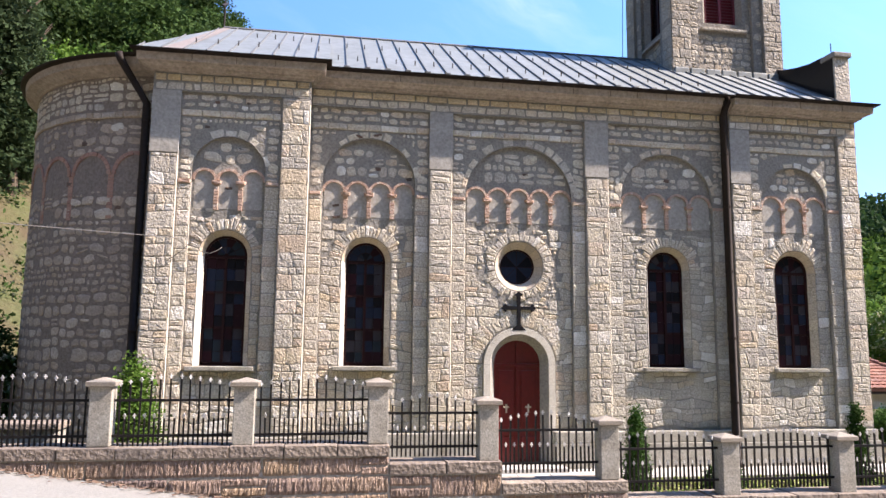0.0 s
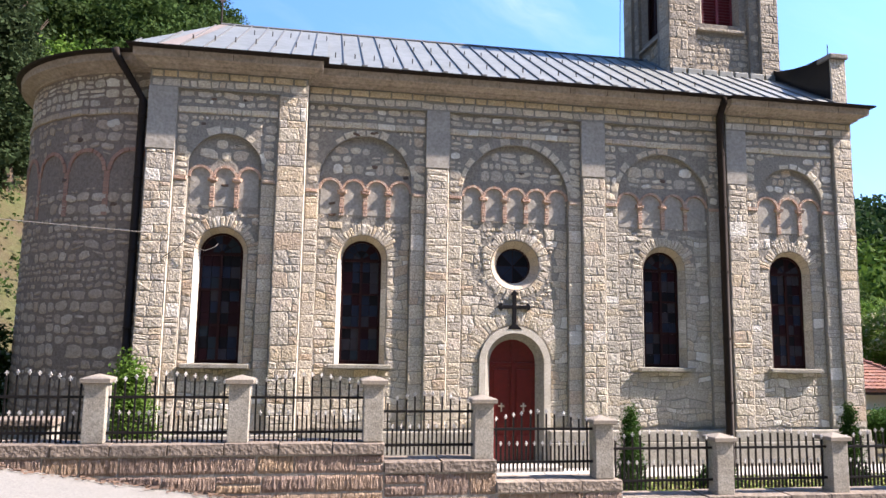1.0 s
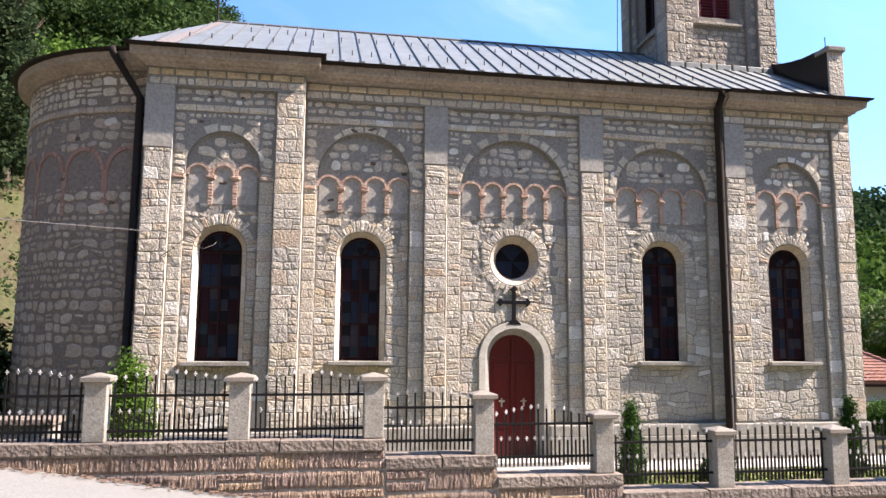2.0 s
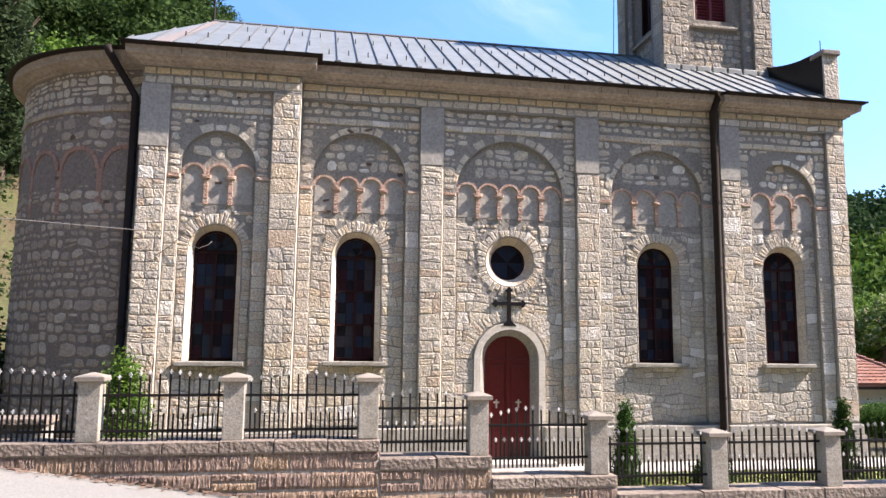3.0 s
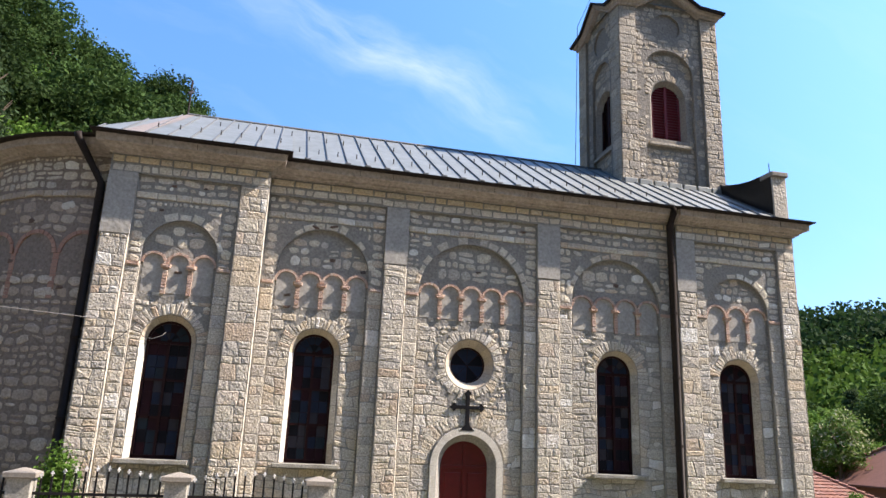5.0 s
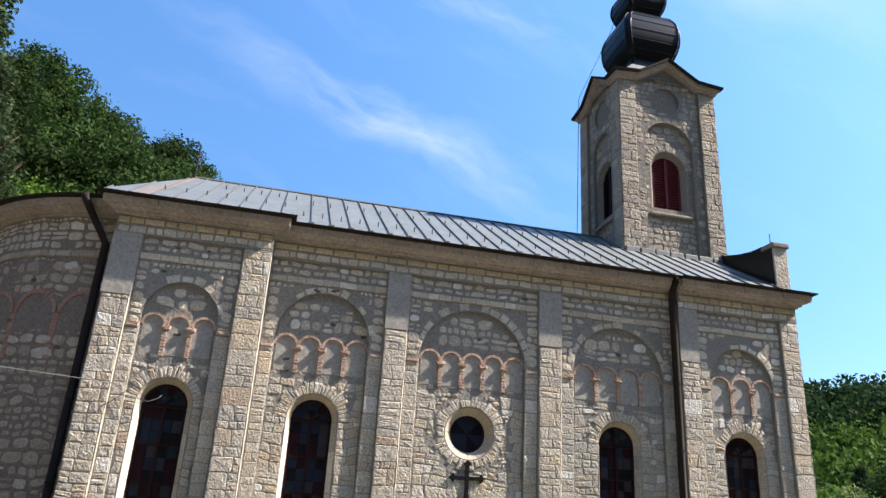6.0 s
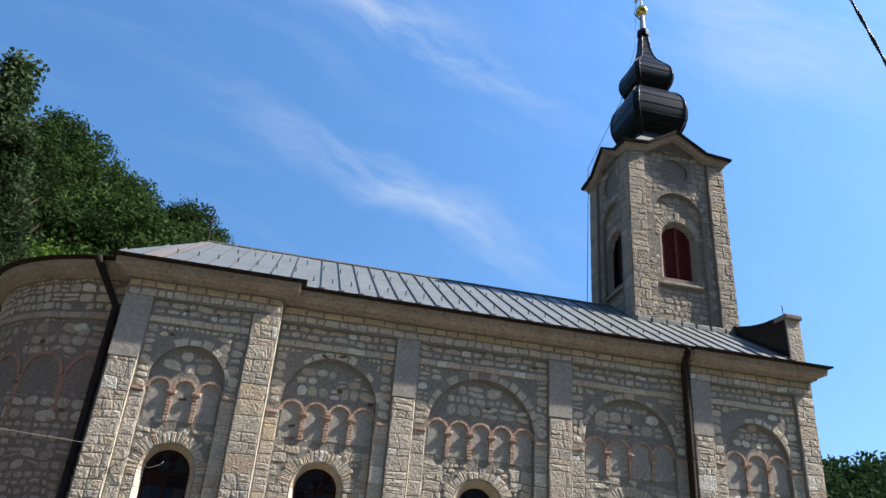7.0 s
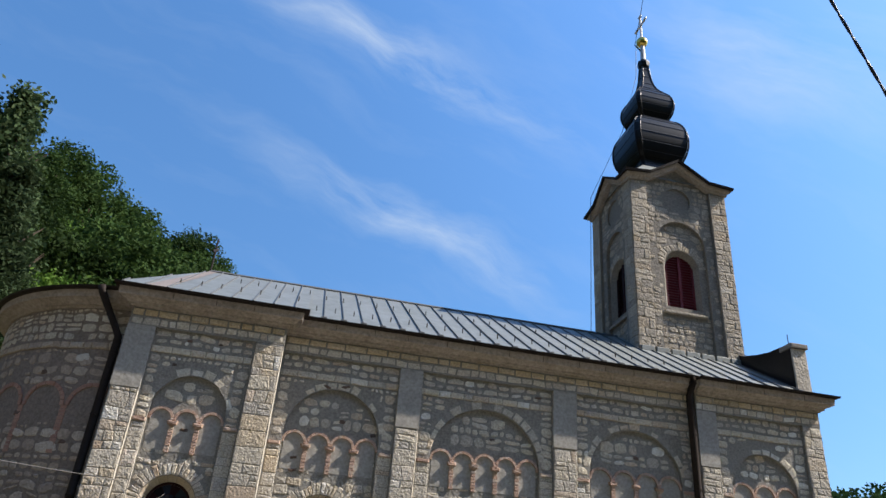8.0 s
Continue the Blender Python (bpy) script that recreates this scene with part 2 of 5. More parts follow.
RED_TILE = material("red_roof_tile", [(0.247, 0.111, 0.076), (0.300, 0.145, 0.095), (0.210, 0.093, 0.071), (0.270, 0.162, 0.123)], grain=14, bump=0.4)
BARK = material("bark", [(0.075, 0.055, 0.04), (0.12, 0.09, 0.065)], rough=0.95, grain=12, bump=0.8, by_piece=False)
CABLE = material("black_cable", [(0.015, 0.015, 0.016), (0.02, 0.02, 0.02)], rough=0.5, by_piece=False)
GREY_CABLE = material("grey_cable", [(0.09, 0.085, 0.08), (0.12, 0.115, 0.11)], rough=0.6, by_piece=False)
DEAD_LEAF = material("dry_litter", [(0.14, 0.09, 0.06), (0.18, 0.12, 0.085), (0.10, 0.065, 0.05)], grain=20)


def leaf_material(name, colours):
    m = material(name, colours, rough=0.8, grain=0.6, stain=0.15, bump=0.0, grain_mix=0.35, spec=0.08)
    t = m.node_tree
    b, out = t.nodes["Principled BSDF"], t.nodes["Material Output"]
    tr = t.nodes.new("ShaderNodeBsdfTranslucent")
    mix = t.nodes.new("ShaderNodeMixShader")
    mix.inputs[0].default_value = 0.3
    raw = b.inputs["Base Color"].links[0].from_socket
    info = t.nodes.new("ShaderNodeObjectInfo")
    span = node(t, "ShaderNodeMapRange")
    span.inputs["To Min"].default_value, span.inputs["To Max"].default_value = 0.55, 1.3
    tint = node(t, "ShaderNodeMixRGB", blend="MULTIPLY")
    tint.inputs[0].default_value = 1.0
    t.links.new(info.outputs["Random"], span.inputs["Value"])
    t.links.new(raw, tint.inputs[1])
    t.links.new(span.outputs[0], tint.inputs[2])
    t.links.new(tint.outputs[0], b.inputs["Base Color"])
    col = tint.outputs[0]
    t.links.new(col, tr.inputs["Color"])
    t.links.new(b.outputs[0], mix.inputs[1])
    t.links.new(tr.outputs[0], mix.inputs[2])
    t.links.new(mix.outputs[0], out.inputs["Surface"])
    return m


LEAF = leaf_material("oak_leaf", [(0.032, 0.060, 0.015), (0.042, 0.077, 0.018), (0.024, 0.048, 0.014), (0.052, 0.086, 0.023), (0.034, 0.063, 0.016)])
LEAF_LIGHT = leaf_material("acacia_leaf", [(0.095, 0.18, 0.028), (0.12, 0.215, 0.036), (0.075, 0.145, 0.024), (0.14, 0.23, 0.045)])
LEAF_PINE = leaf_material("pine_needle", [(0.039, 0.064, 0.026), (0.055, 0.086, 0.036), (0.030, 0.051, 0.022), (0.072, 0.098, 0.043)])
LEAF_FAR = leaf_material("far_wood_leaf", [(0.035, 0.075, 0.022), (0.05, 0.095, 0.03), (0.028, 0.06, 0.022), (0.06, 0.11, 0.03)])
LEAF_THUJA = leaf_material("thuja_leaf", [(0.035, 0.085, 0.018), (0.05, 0.11, 0.022), (0.07, 0.14, 0.03)])
BLOSSOM = leaf_material("cream_blossom", [(0.60, 0.56, 0.38), (0.13, 0.20, 0.05), (0.10, 0.17, 0.04), (0.16, 0.23, 0.06), (0.11, 0.18, 0.045)])


# ---- mesh helpers ----
def mesh_object(name, verts, faces, mat, parent=None, label="", smooth=False):
    me = bpy.data.meshes.new(name)
    me.from_pydata(verts, [], faces)
    me.materials.append(mat)
    if smooth:
        me.shade_smooth()
    me.update()
    ob = new(name, me)
    ob.parent = parent
    if label:
        ob["label"] = label
    return ob


def part(name, bm, mat, parent=None, label="", smooth=False):
    bmesh.ops.recalc_face_normals(bm, faces=bm.faces)
    me = bpy.data.meshes.new(name)
    bm.to_mesh(me)
    bm.free()
    me.materials.append(mat)
    if smooth:
        me.shade_smooth()
    ob = new(name, me)
    ob.parent = parent
    if label:
        ob["label"] = label
    return ob


def thing(name, at=(0, 0, 0), label="", category="", group="", kind=""):
    ob = new(name)
    ob.location = at
    ob.empty_display_size = 0.2
    return tagged(ob, label, category, group, kind)


def add_box(bm, x0, x1, y0, y1, z0, z1, bevel=0.0):
    vs = [bm.verts.new((x, y, z)) for x in (x0, x1) for y in (y0, y1) for z in (z0, z1)]
    fs = [bm.faces.new([vs[i] for i in q]) for q in ((0, 1, 3, 2), (4, 6, 7, 5), (0, 4, 5, 1), (2, 3, 7, 6), (0, 2, 6, 4), (1, 5, 7, 3))]
    if bevel:
        edges = {e for f in fs for e in f.edges}
        bmesh.ops.bevel(bm, geom=list(edges), offset=bevel, segments=2, affect="EDGES", profile=0.6)
    return bm


def box(x0, x1, y0, y1, z0, z1, bevel=0.0):
    return add_box(bmesh.new(), x0, x1, y0, y1, z0, z1, bevel)


def add_tube(bm, pts, radius, sides=8, close=True):
    """A tube along points; radius a number or one per point."""
    pts = [Vector(p) for p in pts]
    rings = []
    for i, p in enumerate(pts):
        d = (pts[min(i + 1, len(pts) - 1)] - pts[max(i - 1, 0)]).normalized()
        a = d.cross(Vector((0, 0, 1)) if abs(d.z) < 0.95 else Vector((1, 0, 0))).normalized()
        b = d.cross(a)
        r = radius[i] if isinstance(radius, (list, tuple)) else radius
        rings.append([bm.verts.new(p + r * (math.cos(2 * math.pi * k / sides) * a + math.sin(2 * math.pi * k / sides) * b)) for k in range(sides)])
    for r0, r1 in zip(rings, rings[1:]):
        for k in range(sides):
            bm.faces.new((r0[k], r0[(k + 1) % sides], r1[(k + 1) % sides], r1[k]))
    if close:
        bm.faces.new(rings[0][::-1])
        bm.faces.new(rings[-1])
    return bm


def add_lathe(bm, profile, sides, at=(0, 0, 0), ring=None):
    """Rings of the profile's (radius, z); ring(k) gives the plan's unit point."""
    ring = ring or (lambda k: (math.cos(2 * math.pi * k / sides), math.sin(2 * math.pi * k / sides)))
    rows = [[bm.verts.new((at[0] + r * ring(k)[0], at[1] + r * ring(k)[1], at[2] + z)) for k in range(sides)] for r, z in profile]
    for r0, r1 in zip(rows, rows[1:]):
        for k in range(sides):
            bm.faces.new((r0[k], r0[(k + 1) % sides], r1[(k + 1) % sides], r1[k]))
    bm.faces.new(rows[0][::-1])
    bm.faces.new(rows[-1])
    return bm


def arch_points(cx, half, z0, spring, n=16):
    """An opening's outline, anticlockwise from below left, with a round head."""
    pts = [(cx - half, z0), (cx + half, z0)]
    return pts + [(cx + half * math.cos(math.pi * k / n), spring + half * math.sin(math.pi * k / n)) for k in range(n + 1)]


def circle_points(cx, cz, r, n=28):
    return [(cx + r * math.cos(2 * math.pi * k / n), cz + r * math.sin(2 * math.pi * k / n)) for k in range(n)]


def add_plate(bm, rect, hole, centre, y0, inner, y1):
    """A wall's face round a hole, at y0, and the reveal from the hole to the inner outline at y1."""
    x0, x1, z0, z1 = rect
    cx, cz = centre
    n = len(hole)

    def edge(p):
        dx, dz = p[0] - cx, p[1] - cz
        s = min(((x1 if dx > 0 else x0) - cx) / dx if abs(dx) > 1e-9 else 1e9, ((z1 if dz > 0 else z0) - cz) / dz if abs(dz) > 1e-9 else 1e9)
        return (cx + s * dx, cz + s * dz)

    ins, inn = list(hole), list(inner)
    for corner in ((x0, z0), (x1, z0), (x1, z1), (x0, z1)):
        ang = math.atan2(corner[1] - cz, corner[0] - cx)
        for i in range(len(ins)):
            a, b = ins[i], ins[(i + 1) % len(ins)]
            ua, ub = math.atan2(a[1] - cz, a[0] - cx), math.atan2(b[1] - cz, b[0] - cx)
            da, db = (ang - ua + math.pi) % (2 * math.pi) - math.pi, (ub - ang + math.pi) % (2 * math.pi) - math.pi
            if da > 1e-6 and db > 1e-6 and da + db < math.pi:
                d = (math.cos(ang), math.sin(ang))
                e = (b[0] - a[0], b[1] - a[1])
                w = (d[0] * (a[1] - cz) - d[1] * (a[0] - cx)) / (e[0] * d[1] - e[1] * d[0])
                ins.insert(i + 1, (a[0] + w * e[0], a[1] + w * e[1]))
                c, f = inn[i], inn[(i + 1) % len(inn)]
                inn.insert(i + 1, (c[0] + w * (f[0] - c[0]), c[1] + w * (f[1] - c[1])))
                break
    rows = [[bm.verts.new((p[0], y, p[1])) for p in ring] for ring, y in (([edge(p) for p in ins], y0), (ins, y0), (inn, y1))]
    m = len(ins)
    for r0, r1 in zip(rows, rows[1:]):
        for k in range(m):
            bm.faces.new((r0[k], r0[(k + 1) % m], r1[(k + 1) % m], r1[k]))
    return bm


# ---- masonry: every stone a small bevelled block on the mortar ----
def inside(poly, x, z):
    hit = False
    for i in range(len(poly)):
        (xa, za), (xb, zb) = poly[i], poly[i - 1]
        if (za > z) != (zb > z) and x < (xb - xa) * (z - za) / (zb - za) + xa:
            hit = not hit
    return hit


def block(poly, proud, place, deep=-0.02, round_=0.25):
    """One stone over a plan outline: side, chamfer and face. place(u, v, out) puts it on its wall."""
    n = len(poly)
    cx, cz = sum(p[0] for p in poly) / n, sum(p[1] for p in poly) / n
    size = min(max(p[0] for p in poly) - min(p[0] for p in poly), max(p[1] for p in poly) - min(p[1] for p in poly))
    k = 1 - min(0.35, round_ * 0.06 / max(size * 0.5, 0.02))
    smooth = round_ < 0.06
    verts = [place(x, z, deep) for x, z in poly] + [place(x, z, proud * (0.97 if smooth else 0.55)) for x, z in poly]
    verts += [place(cx + (x - cx) * k, cz + (z - cz) * k, proud * (1 if smooth else random.uniform(0.8, 1.15))) for x, z in poly]
    faces = [(r * n + i, r * n + (i + 1) % n, (r + 1) * n + (i + 1) % n, (r + 1) * n + i) for r in (0, 1) for i in range(n)]
    if smooth:
        return verts, faces + [tuple(range(2 * n, 3 * n))]
    verts += [place(cx + (x - cx) * 0.5 * random.uniform(0.7, 1.3), cz + (z - cz) * 0.5 * random.uniform(0.7, 1.3), proud + random.uniform(-0.003, 0.006)) for x, z in poly]
    faces += [(2 * n + i, 2 * n + (i + 1) % n, 3 * n + (i + 1) % n, 3 * n + i) for i in range(n)]
    verts.append(place(cx, cz, proud + random.uniform(-0.003, 0.007)))
    faces += [(3 * n + i, 3 * n + (i + 1) % n, 4 * n) for i in range(n)]
    return verts, faces


def courses(u0, u1, v0, v1, height, ratio, gap, jitter, holes=(), keep=1.0, only=None, wild=0.0, bend=0.035):
    """Outlines of stones laid in rough courses over a rectangle, clear of the holes."""
    polys, v = [], v0
    while v < v1 - height[0] * 0.5:
        h = min(random.uniform(*height), v1 - v)
        if v1 - v - h < height[0] * 0.5:
            h = v1 - v
        u, lean = u0, 0.0
        while u < u1 - 0.05:
            w = h * random.uniform(*ratio)
            last_one = u1 - u - w < 0.12
            if last_one:
                w = u1 - u
            lean_next = 0.0 if last_one else random.uniform(-1.6, 1.6) * jitter * h * 0.5
            rows = [(v, h)] if random.random() > 0.2 or h < 0.2 else [(v, h * 0.5), (v + h * 0.5, h * 0.5)]
            for b, hh in rows:
                g = gap * random.uniform(0.6, 1.5) / 2
                a0, a1, b0, b1 = u + g, u + w - g, b + g, b + hh - g
                if a1 - a0 < 0.04 or b1 - b0 < 0.04 or random.random() > keep:
                    continue
                c = min(a1 - a0, b1 - b0) * jitter
                q = lambda: random.uniform(0.15, 1.0) * c
                e = lambda: random.uniform(-0.25, 0.25) * c
                poly = [(a0 + q(), b0 + e() * 0.3), (a1 - q(), b0 + e() * 0.3), (a1 + e() * 0.3, b0 + q()), (a1 + e() * 0.3, b1 - q()), (a1 - q(), b1 + e() * 0.3), (a0 + q(), b1 + e() * 0.3), (a0 + e() * 0.3, b1 - q()), (a0 + e() * 0.3, b0 + q())]
                poly = [(x + (lean + (lean_next - lean) * (x - u) / w) * 2 * ((z - v) / h - 0.5), z) for x, z in poly]
                mid = ((a0 + a1) / 2, (b0 + b1) / 2)
                if any(inside(hole, *p) for hole in holes for p in poly + [mid]):
                    continue
                if only and not only(*mid):
                    continue
                if wild:
                    m, ca, sa = 10, (a1 - a0) / 2, (b1 - b0) / 2
                    tilt, sx, sz = random.uniform(-0.25, 0.25) * wild, random.uniform(-0.12, 0.12) * ca * wild, random.uniform(-0.15, 0.15) * sa * wild
                    poly = []
                    for k in range(m):
                        turn = 2 * math.pi * (k + random.uniform(-0.25, 0.25)) / m
                        cw, sw = math.cos(turn), math.sin(turn)
                        ex = 4.6 if wild > 0.9 else 7.0
                        rad = random.uniform(0.88, 1.08) * (abs(cw) ** ex + abs(sw) ** ex) ** (-1 / ex)
                        px, pz = ca * rad * cw, sa * rad * sw
                        poly.append((mid[0] + sx + px - tilt * pz, mid[1] + sz + pz + tilt * px * 0.6))
                poly = [(x + bend * noise.noise((x * 2.6, z * 2.6, u0 + 7)), z + bend * 1.6 * noise.noise((x * 2.1, z * 1.6, u0 + 31))) for x, z in poly]
                poly = [(min(max(x, u0 + 0.004), u1 - 0.004), min(max(z, v0), v1)) for x, z in poly]
                polys.append(poly)
            u, lean = u + w, lean_next
        v += h
    return polys


def chinked(polys, u0, u1, v0, v1, holes, size=(0.07, 0.14)):
    """The stones, and small ones in the gaps that they leave beside the openings."""
    boxes = [(min(p[0] for p in q), max(p[0] for p in q), min(p[1] for p in q), max(p[1] for p in q)) for q in polys]
    extra = []
    for q in courses(u0, u1, v0, v1, size, (0.8, 2.2), 0.014, 0.2, holes, wild=0.8):
        a, b, c, d = min(p[0] for p in q), max(p[0] for p in q), min(p[1] for p in q), max(p[1] for p in q)
        if all(b < x0 + 0.01 or a > x1 - 0.01 or d < z0 + 0.01 or c > z1 - 0.01 for x0, x1, z0, z1 in boxes):
            extra.append(q)
    return polys + extra


def voussoirs(cx, cz, r0, r1, a0, a1, n, gap=0.012, ragged=0.0):
    out = []
    cuts = [a0 + (a1 - a0) * (i + (random.uniform(-2.6, 2.6) * ragged if 0 < i < n else 0)) / n for i in range(n + 1)]
    for b0, b1 in zip(cuts, cuts[1:]):
        g = gap / (r0 + r1)
        ro = r1 + random.uniform(-ragged, ragged)
        at = lambda r, a: (cx + r * math.cos(a), cz + r * math.sin(a))
        s = 1 if a1 > a0 else -1
        out.append([at(r0, b0 + s * g), at(ro, b0 + s * g), at(ro, b1 - s * g), at(r0, b1 - s * g)])
    return out


def joined(name, polys, place, proud, mat, parent, label="", round_=0.25):
    verts, faces = [], []
    for poly in polys:
        v, f = block(poly, random.uniform(*proud), place, round_=round_)
        faces += [tuple(i + len(verts) for i in q) for q in f]
        verts += v
    ob = mesh_object(name, verts, faces, mat, parent, label)
    return ob


def singly(name, polys, place, proud, mat, parent, round_=0.25):
    for poly in polys:
        mesh_object(name, *block(poly, random.uniform(*proud), place, round_=round_), mat, parent)

# ---- the church ----
church = thing("church", (0, 0, 0), "pale stone church with a steeple and grey metal roof", "church")
PLINTH, TOP = 0.9, 8.70
# bays: left, right, face, recess centre, recess half width, spring of the blind arch
BAYS = {
    "one": (-8.10, -5.83, -0.42, -6.98, 0.82, 6.88),
    "two": (-5.17, -2.26, 0.0, -3.73, 1.12, 6.84),
    "three": (-1.69, 1.76, 0.0, 0.04, 1.375, 6.60),
    "four": (2.38, 5.75, 0.0, 4.01, 1.265, 6.70),
    "five": (6.31, 8.92, -0.08, 7.60, 0.95, 6.81),
}
PILASTERS = [(-8.72, -8.10, -0.42), (-5.83, -5.17, -0.42), (-2.26, -1.69, 0.0), (1.76, 2.38, 0.0), (5.75, 6.31, -0.08), (8.92, 9.50, -0.08)]
STEP, PANEL, GLASS = 0.08, 0.17, 0.42
WINDOWS = {"one": -6.98, "two": -3.75, "four": 4.02, "five": 7.58}
WIN_HALF, WIN_Z0, WIN_SPRING, SPLAY = 0.485, 2.44, 4.935, 0.11
DOOR_X, DOOR_HALF, DOOR_SPRING = 0.05, 0.57, 2.50
APSE_C, APSE_R = Vector((-8.35, 4.1, 0)), 4.2
RIDGE_Y, RIDGE_Z = 4.1, 12.26


def flat(y):
    return lambda u, v, out: (u, y - out, v)


# hidden sides: west front, back wall and the core behind the long wall
bm = bmesh.new()
add_box(bm, 8.9, 9.5, 0.3, 8.2, 0.0, 9.3)
add_box(bm, -8.7, 8.9, 7.6, 8.2, 0.0, 9.3)
part("wall", bm, MORTAR, church)
bm = bmesh.new()
add_box(bm, -8.7, 8.9, 0.62, 1.0, 0.0, 9.3)
part("wall_core", bm, MORTAR, church)

# pilasters, stepped wall round the blind arches, and the recessed panels
for x0, x1, y in PILASTERS:
    part("pilaster", box(x0, x1, y, 0.5, 0.0, TOP, 0.03), MORTAR, church)
    if x0 in (-5.83, 8.92):
        continue
    part("pilaster_head", box(x0 - 0.003, x1 + 0.003, y - 0.02, 0.4, 7.25, TOP - 0.003), RENDER_GREY, church, "smooth grey cement render")
part("wall_return", box(-8.70, -5.19, 0.3, 0.62, 0.0, 9.1), MORTAR, church)
part("frieze", box(-5.17, 5.75, 0.0, 0.62, TOP, 9.18), MORTAR, church)
part("frieze", box(5.75, 9.5, -0.08, 0.62, TOP, 9.18), MORTAR, church)
part("frieze", box(-8.72, -5.17, -0.42, 0.62, TOP, 9.18), MORTAR, church)

openings = {}
for key, (x0, x1, y, cx, half, spring) in BAYS.items():
    hole = arch_points(cx, half, 0.0 if key == "three" else PLINTH, spring, 24)
    bm = bmesh.new()
    add_plate(bm, (x0, x1, -0.02 if key == "three" else 0.0, TOP), hole, (cx, 4.0), y + STEP, hole, y + PANEL)
    part("blind_arch_wall", bm, MORTAR, church)
    rect = (cx - half, cx + half, PLINTH, spring + half + 0.02)
    bm = bmesh.new()
    if key == "three":
        door_out = arch_points(DOOR_X, DOOR_HALF + 0.17, 0.0, DOOR_SPRING)
        door_in = arch_points(DOOR_X, DOOR_HALF, 0.0, DOOR_SPRING)
        add_plate(bm, (rect[0], rect[1], -0.01, 3.65), door_out, (DOOR_X, 1.5), y + PANEL, door_in, y + GLASS)
        oc_out, oc_in = circle_points(DOOR_X, 4.92, 0.62), circle_points(DOOR_X, 4.92, 0.45)
        add_plate(bm, (rect[0], rect[1], 3.65, rect[3]), oc_out, (DOOR_X, 4.92), y + PANEL, oc_in, y + GLASS)
        openings[key] = [arch_points(DOOR_X, DOOR_HALF + 0.36, 0.0, DOOR_SPRING), circle_points(DOOR_X, 4.92, 0.9)]
    else:
        wx = WINDOWS[key]
        out_, in_ = arch_points(wx, WIN_HALF + SPLAY, WIN_Z0, WIN_SPRING), arch_points(wx, WIN_HALF, WIN_Z0, WIN_SPRING)
        add_plate(bm, rect, out_, (wx, 3.8), y + PANEL, in_, y + GLASS)
        openings[key] = [arch_points(wx, WIN_HALF + SPLAY, WIN_Z0 - 0.1, WIN_SPRING), circle_points(wx, WIN_SPRING, WIN_HALF + SPLAY + 0.28)]
    part("panel_wall", bm, MORTAR, church)

# plinth of smooth blocks, two steps
for x0, x1, y in ((-8.82, -5.07, -0.52), (-5.07, -0.75, -0.10), (0.85, 5.68, -0.10), (5.68, 9.6, -0.18)):
    part("plinth", box(x0, x1, y, 0.3, 0.0, 0.62, 0.02), POST, church)
    part("plinth_moulding", box(x0 + 0.03, x1 - 0.03, y + 0.04, 0.3, 0.62, PLINTH, 0.03), POST, church)

# ---- cornice, swept round the stepped eaves and the apse ----
PROFILE = [(0.0, 9.12), (0.05, 9.125), (0.06, 9.16), (0.13, 9.175), (0.14, 9.215), (0.20, 9.24), (0.25, 9.265), (0.25, 9.275), (0.295, 9.28), (0.325, 9.30), (0.34, 9.465)]


def sweep(name, plan, profile, mat, label="", smooth=False):
    """A profile of (out, z) carried along a plan of points, each with its outward mitre."""
    bm = bmesh.new()
    rows = [[bm.verts.new((x + o * ox, y + o * oy, z)) for o, z in profile] for x, y, ox, oy in plan]
    for r0, r1 in zip(rows, rows[1:]):
        for k in range(len(profile) - 1):
            bm.faces.new((r0[k], r0[k + 1], r1[k + 1], r1[k]))
    for r in (rows[0], rows[-1]):
        bm.faces.new(r)
    return part(name, bm, mat, church, label, smooth)


apse_plan = []
for k in range(41):
    a = radians(270 - 4.5 * k)
    apse_plan.append((APSE_C.x + APSE_R * math.cos(a), APSE_C.y + APSE_R * math.sin(a), math.cos(a), math.sin(a)))
MAIN_PLAN = [(-5.17, 0.0, 0, -1), (5.73, 0.0, 0, -1), (5.75, -0.08, 0, -1), (9.5, -0.08, 1, -1), (9.5, 8.2, 1, 1), (-8.72, 8.2, 0, 1)]
BAY_PLAN = [(-8.72, 0.3, -1, 0), (-8.72, -0.42, -1, -1), (-5.17, -0.42, 1, -1), (-5.17, 0.3, 1, 0)]
APSE_PLAN = apse_plan
for plan in (MAIN_PLAN, BAY_PLAN, APSE_PLAN):
    sweep("cornice", plan, PROFILE, CORNICE, "moulded plaster eaves cornice")
    sweep("gutter", plan, [(0.30, 9.468), (0.40, 9.472), (0.45, 9.49), (0.465, 9.53), (0.44, 9.536), (0.30, 9.52)], DARK_METAL, "dark metal gutter edge")


def joints(x0, x1, y, step):
    """Open joints between the cornice blocks."""
    n = int((x1 - x0) / step)
    for i in range(1, n):
        x = x0 + (x1 - x0) * (i + random.uniform(-0.2, 0.2)) / n
        part("joint", box(x - 0.006, x + 0.006, y - 0.342, y - 0.30, 9.31, 9.46), SOOT, church)


joints(-9.0, -4.95, -0.42, 0.85)
joints(-4.8, 5.7, 0.0, 0.85)
joints(5.8, 9.7, -0.08, 0.85)

# ---- roof ----
EAVE_Z = 9.53
SLOPE = (RIDGE_Z - EAVE_Z) / (RIDGE_Y + 0.41)
APEX = (-7.93, RIDGE_Y, RIDGE_Z)


def roof_quad(name, pts, mat, thick=0.05):
    n = len(pts)
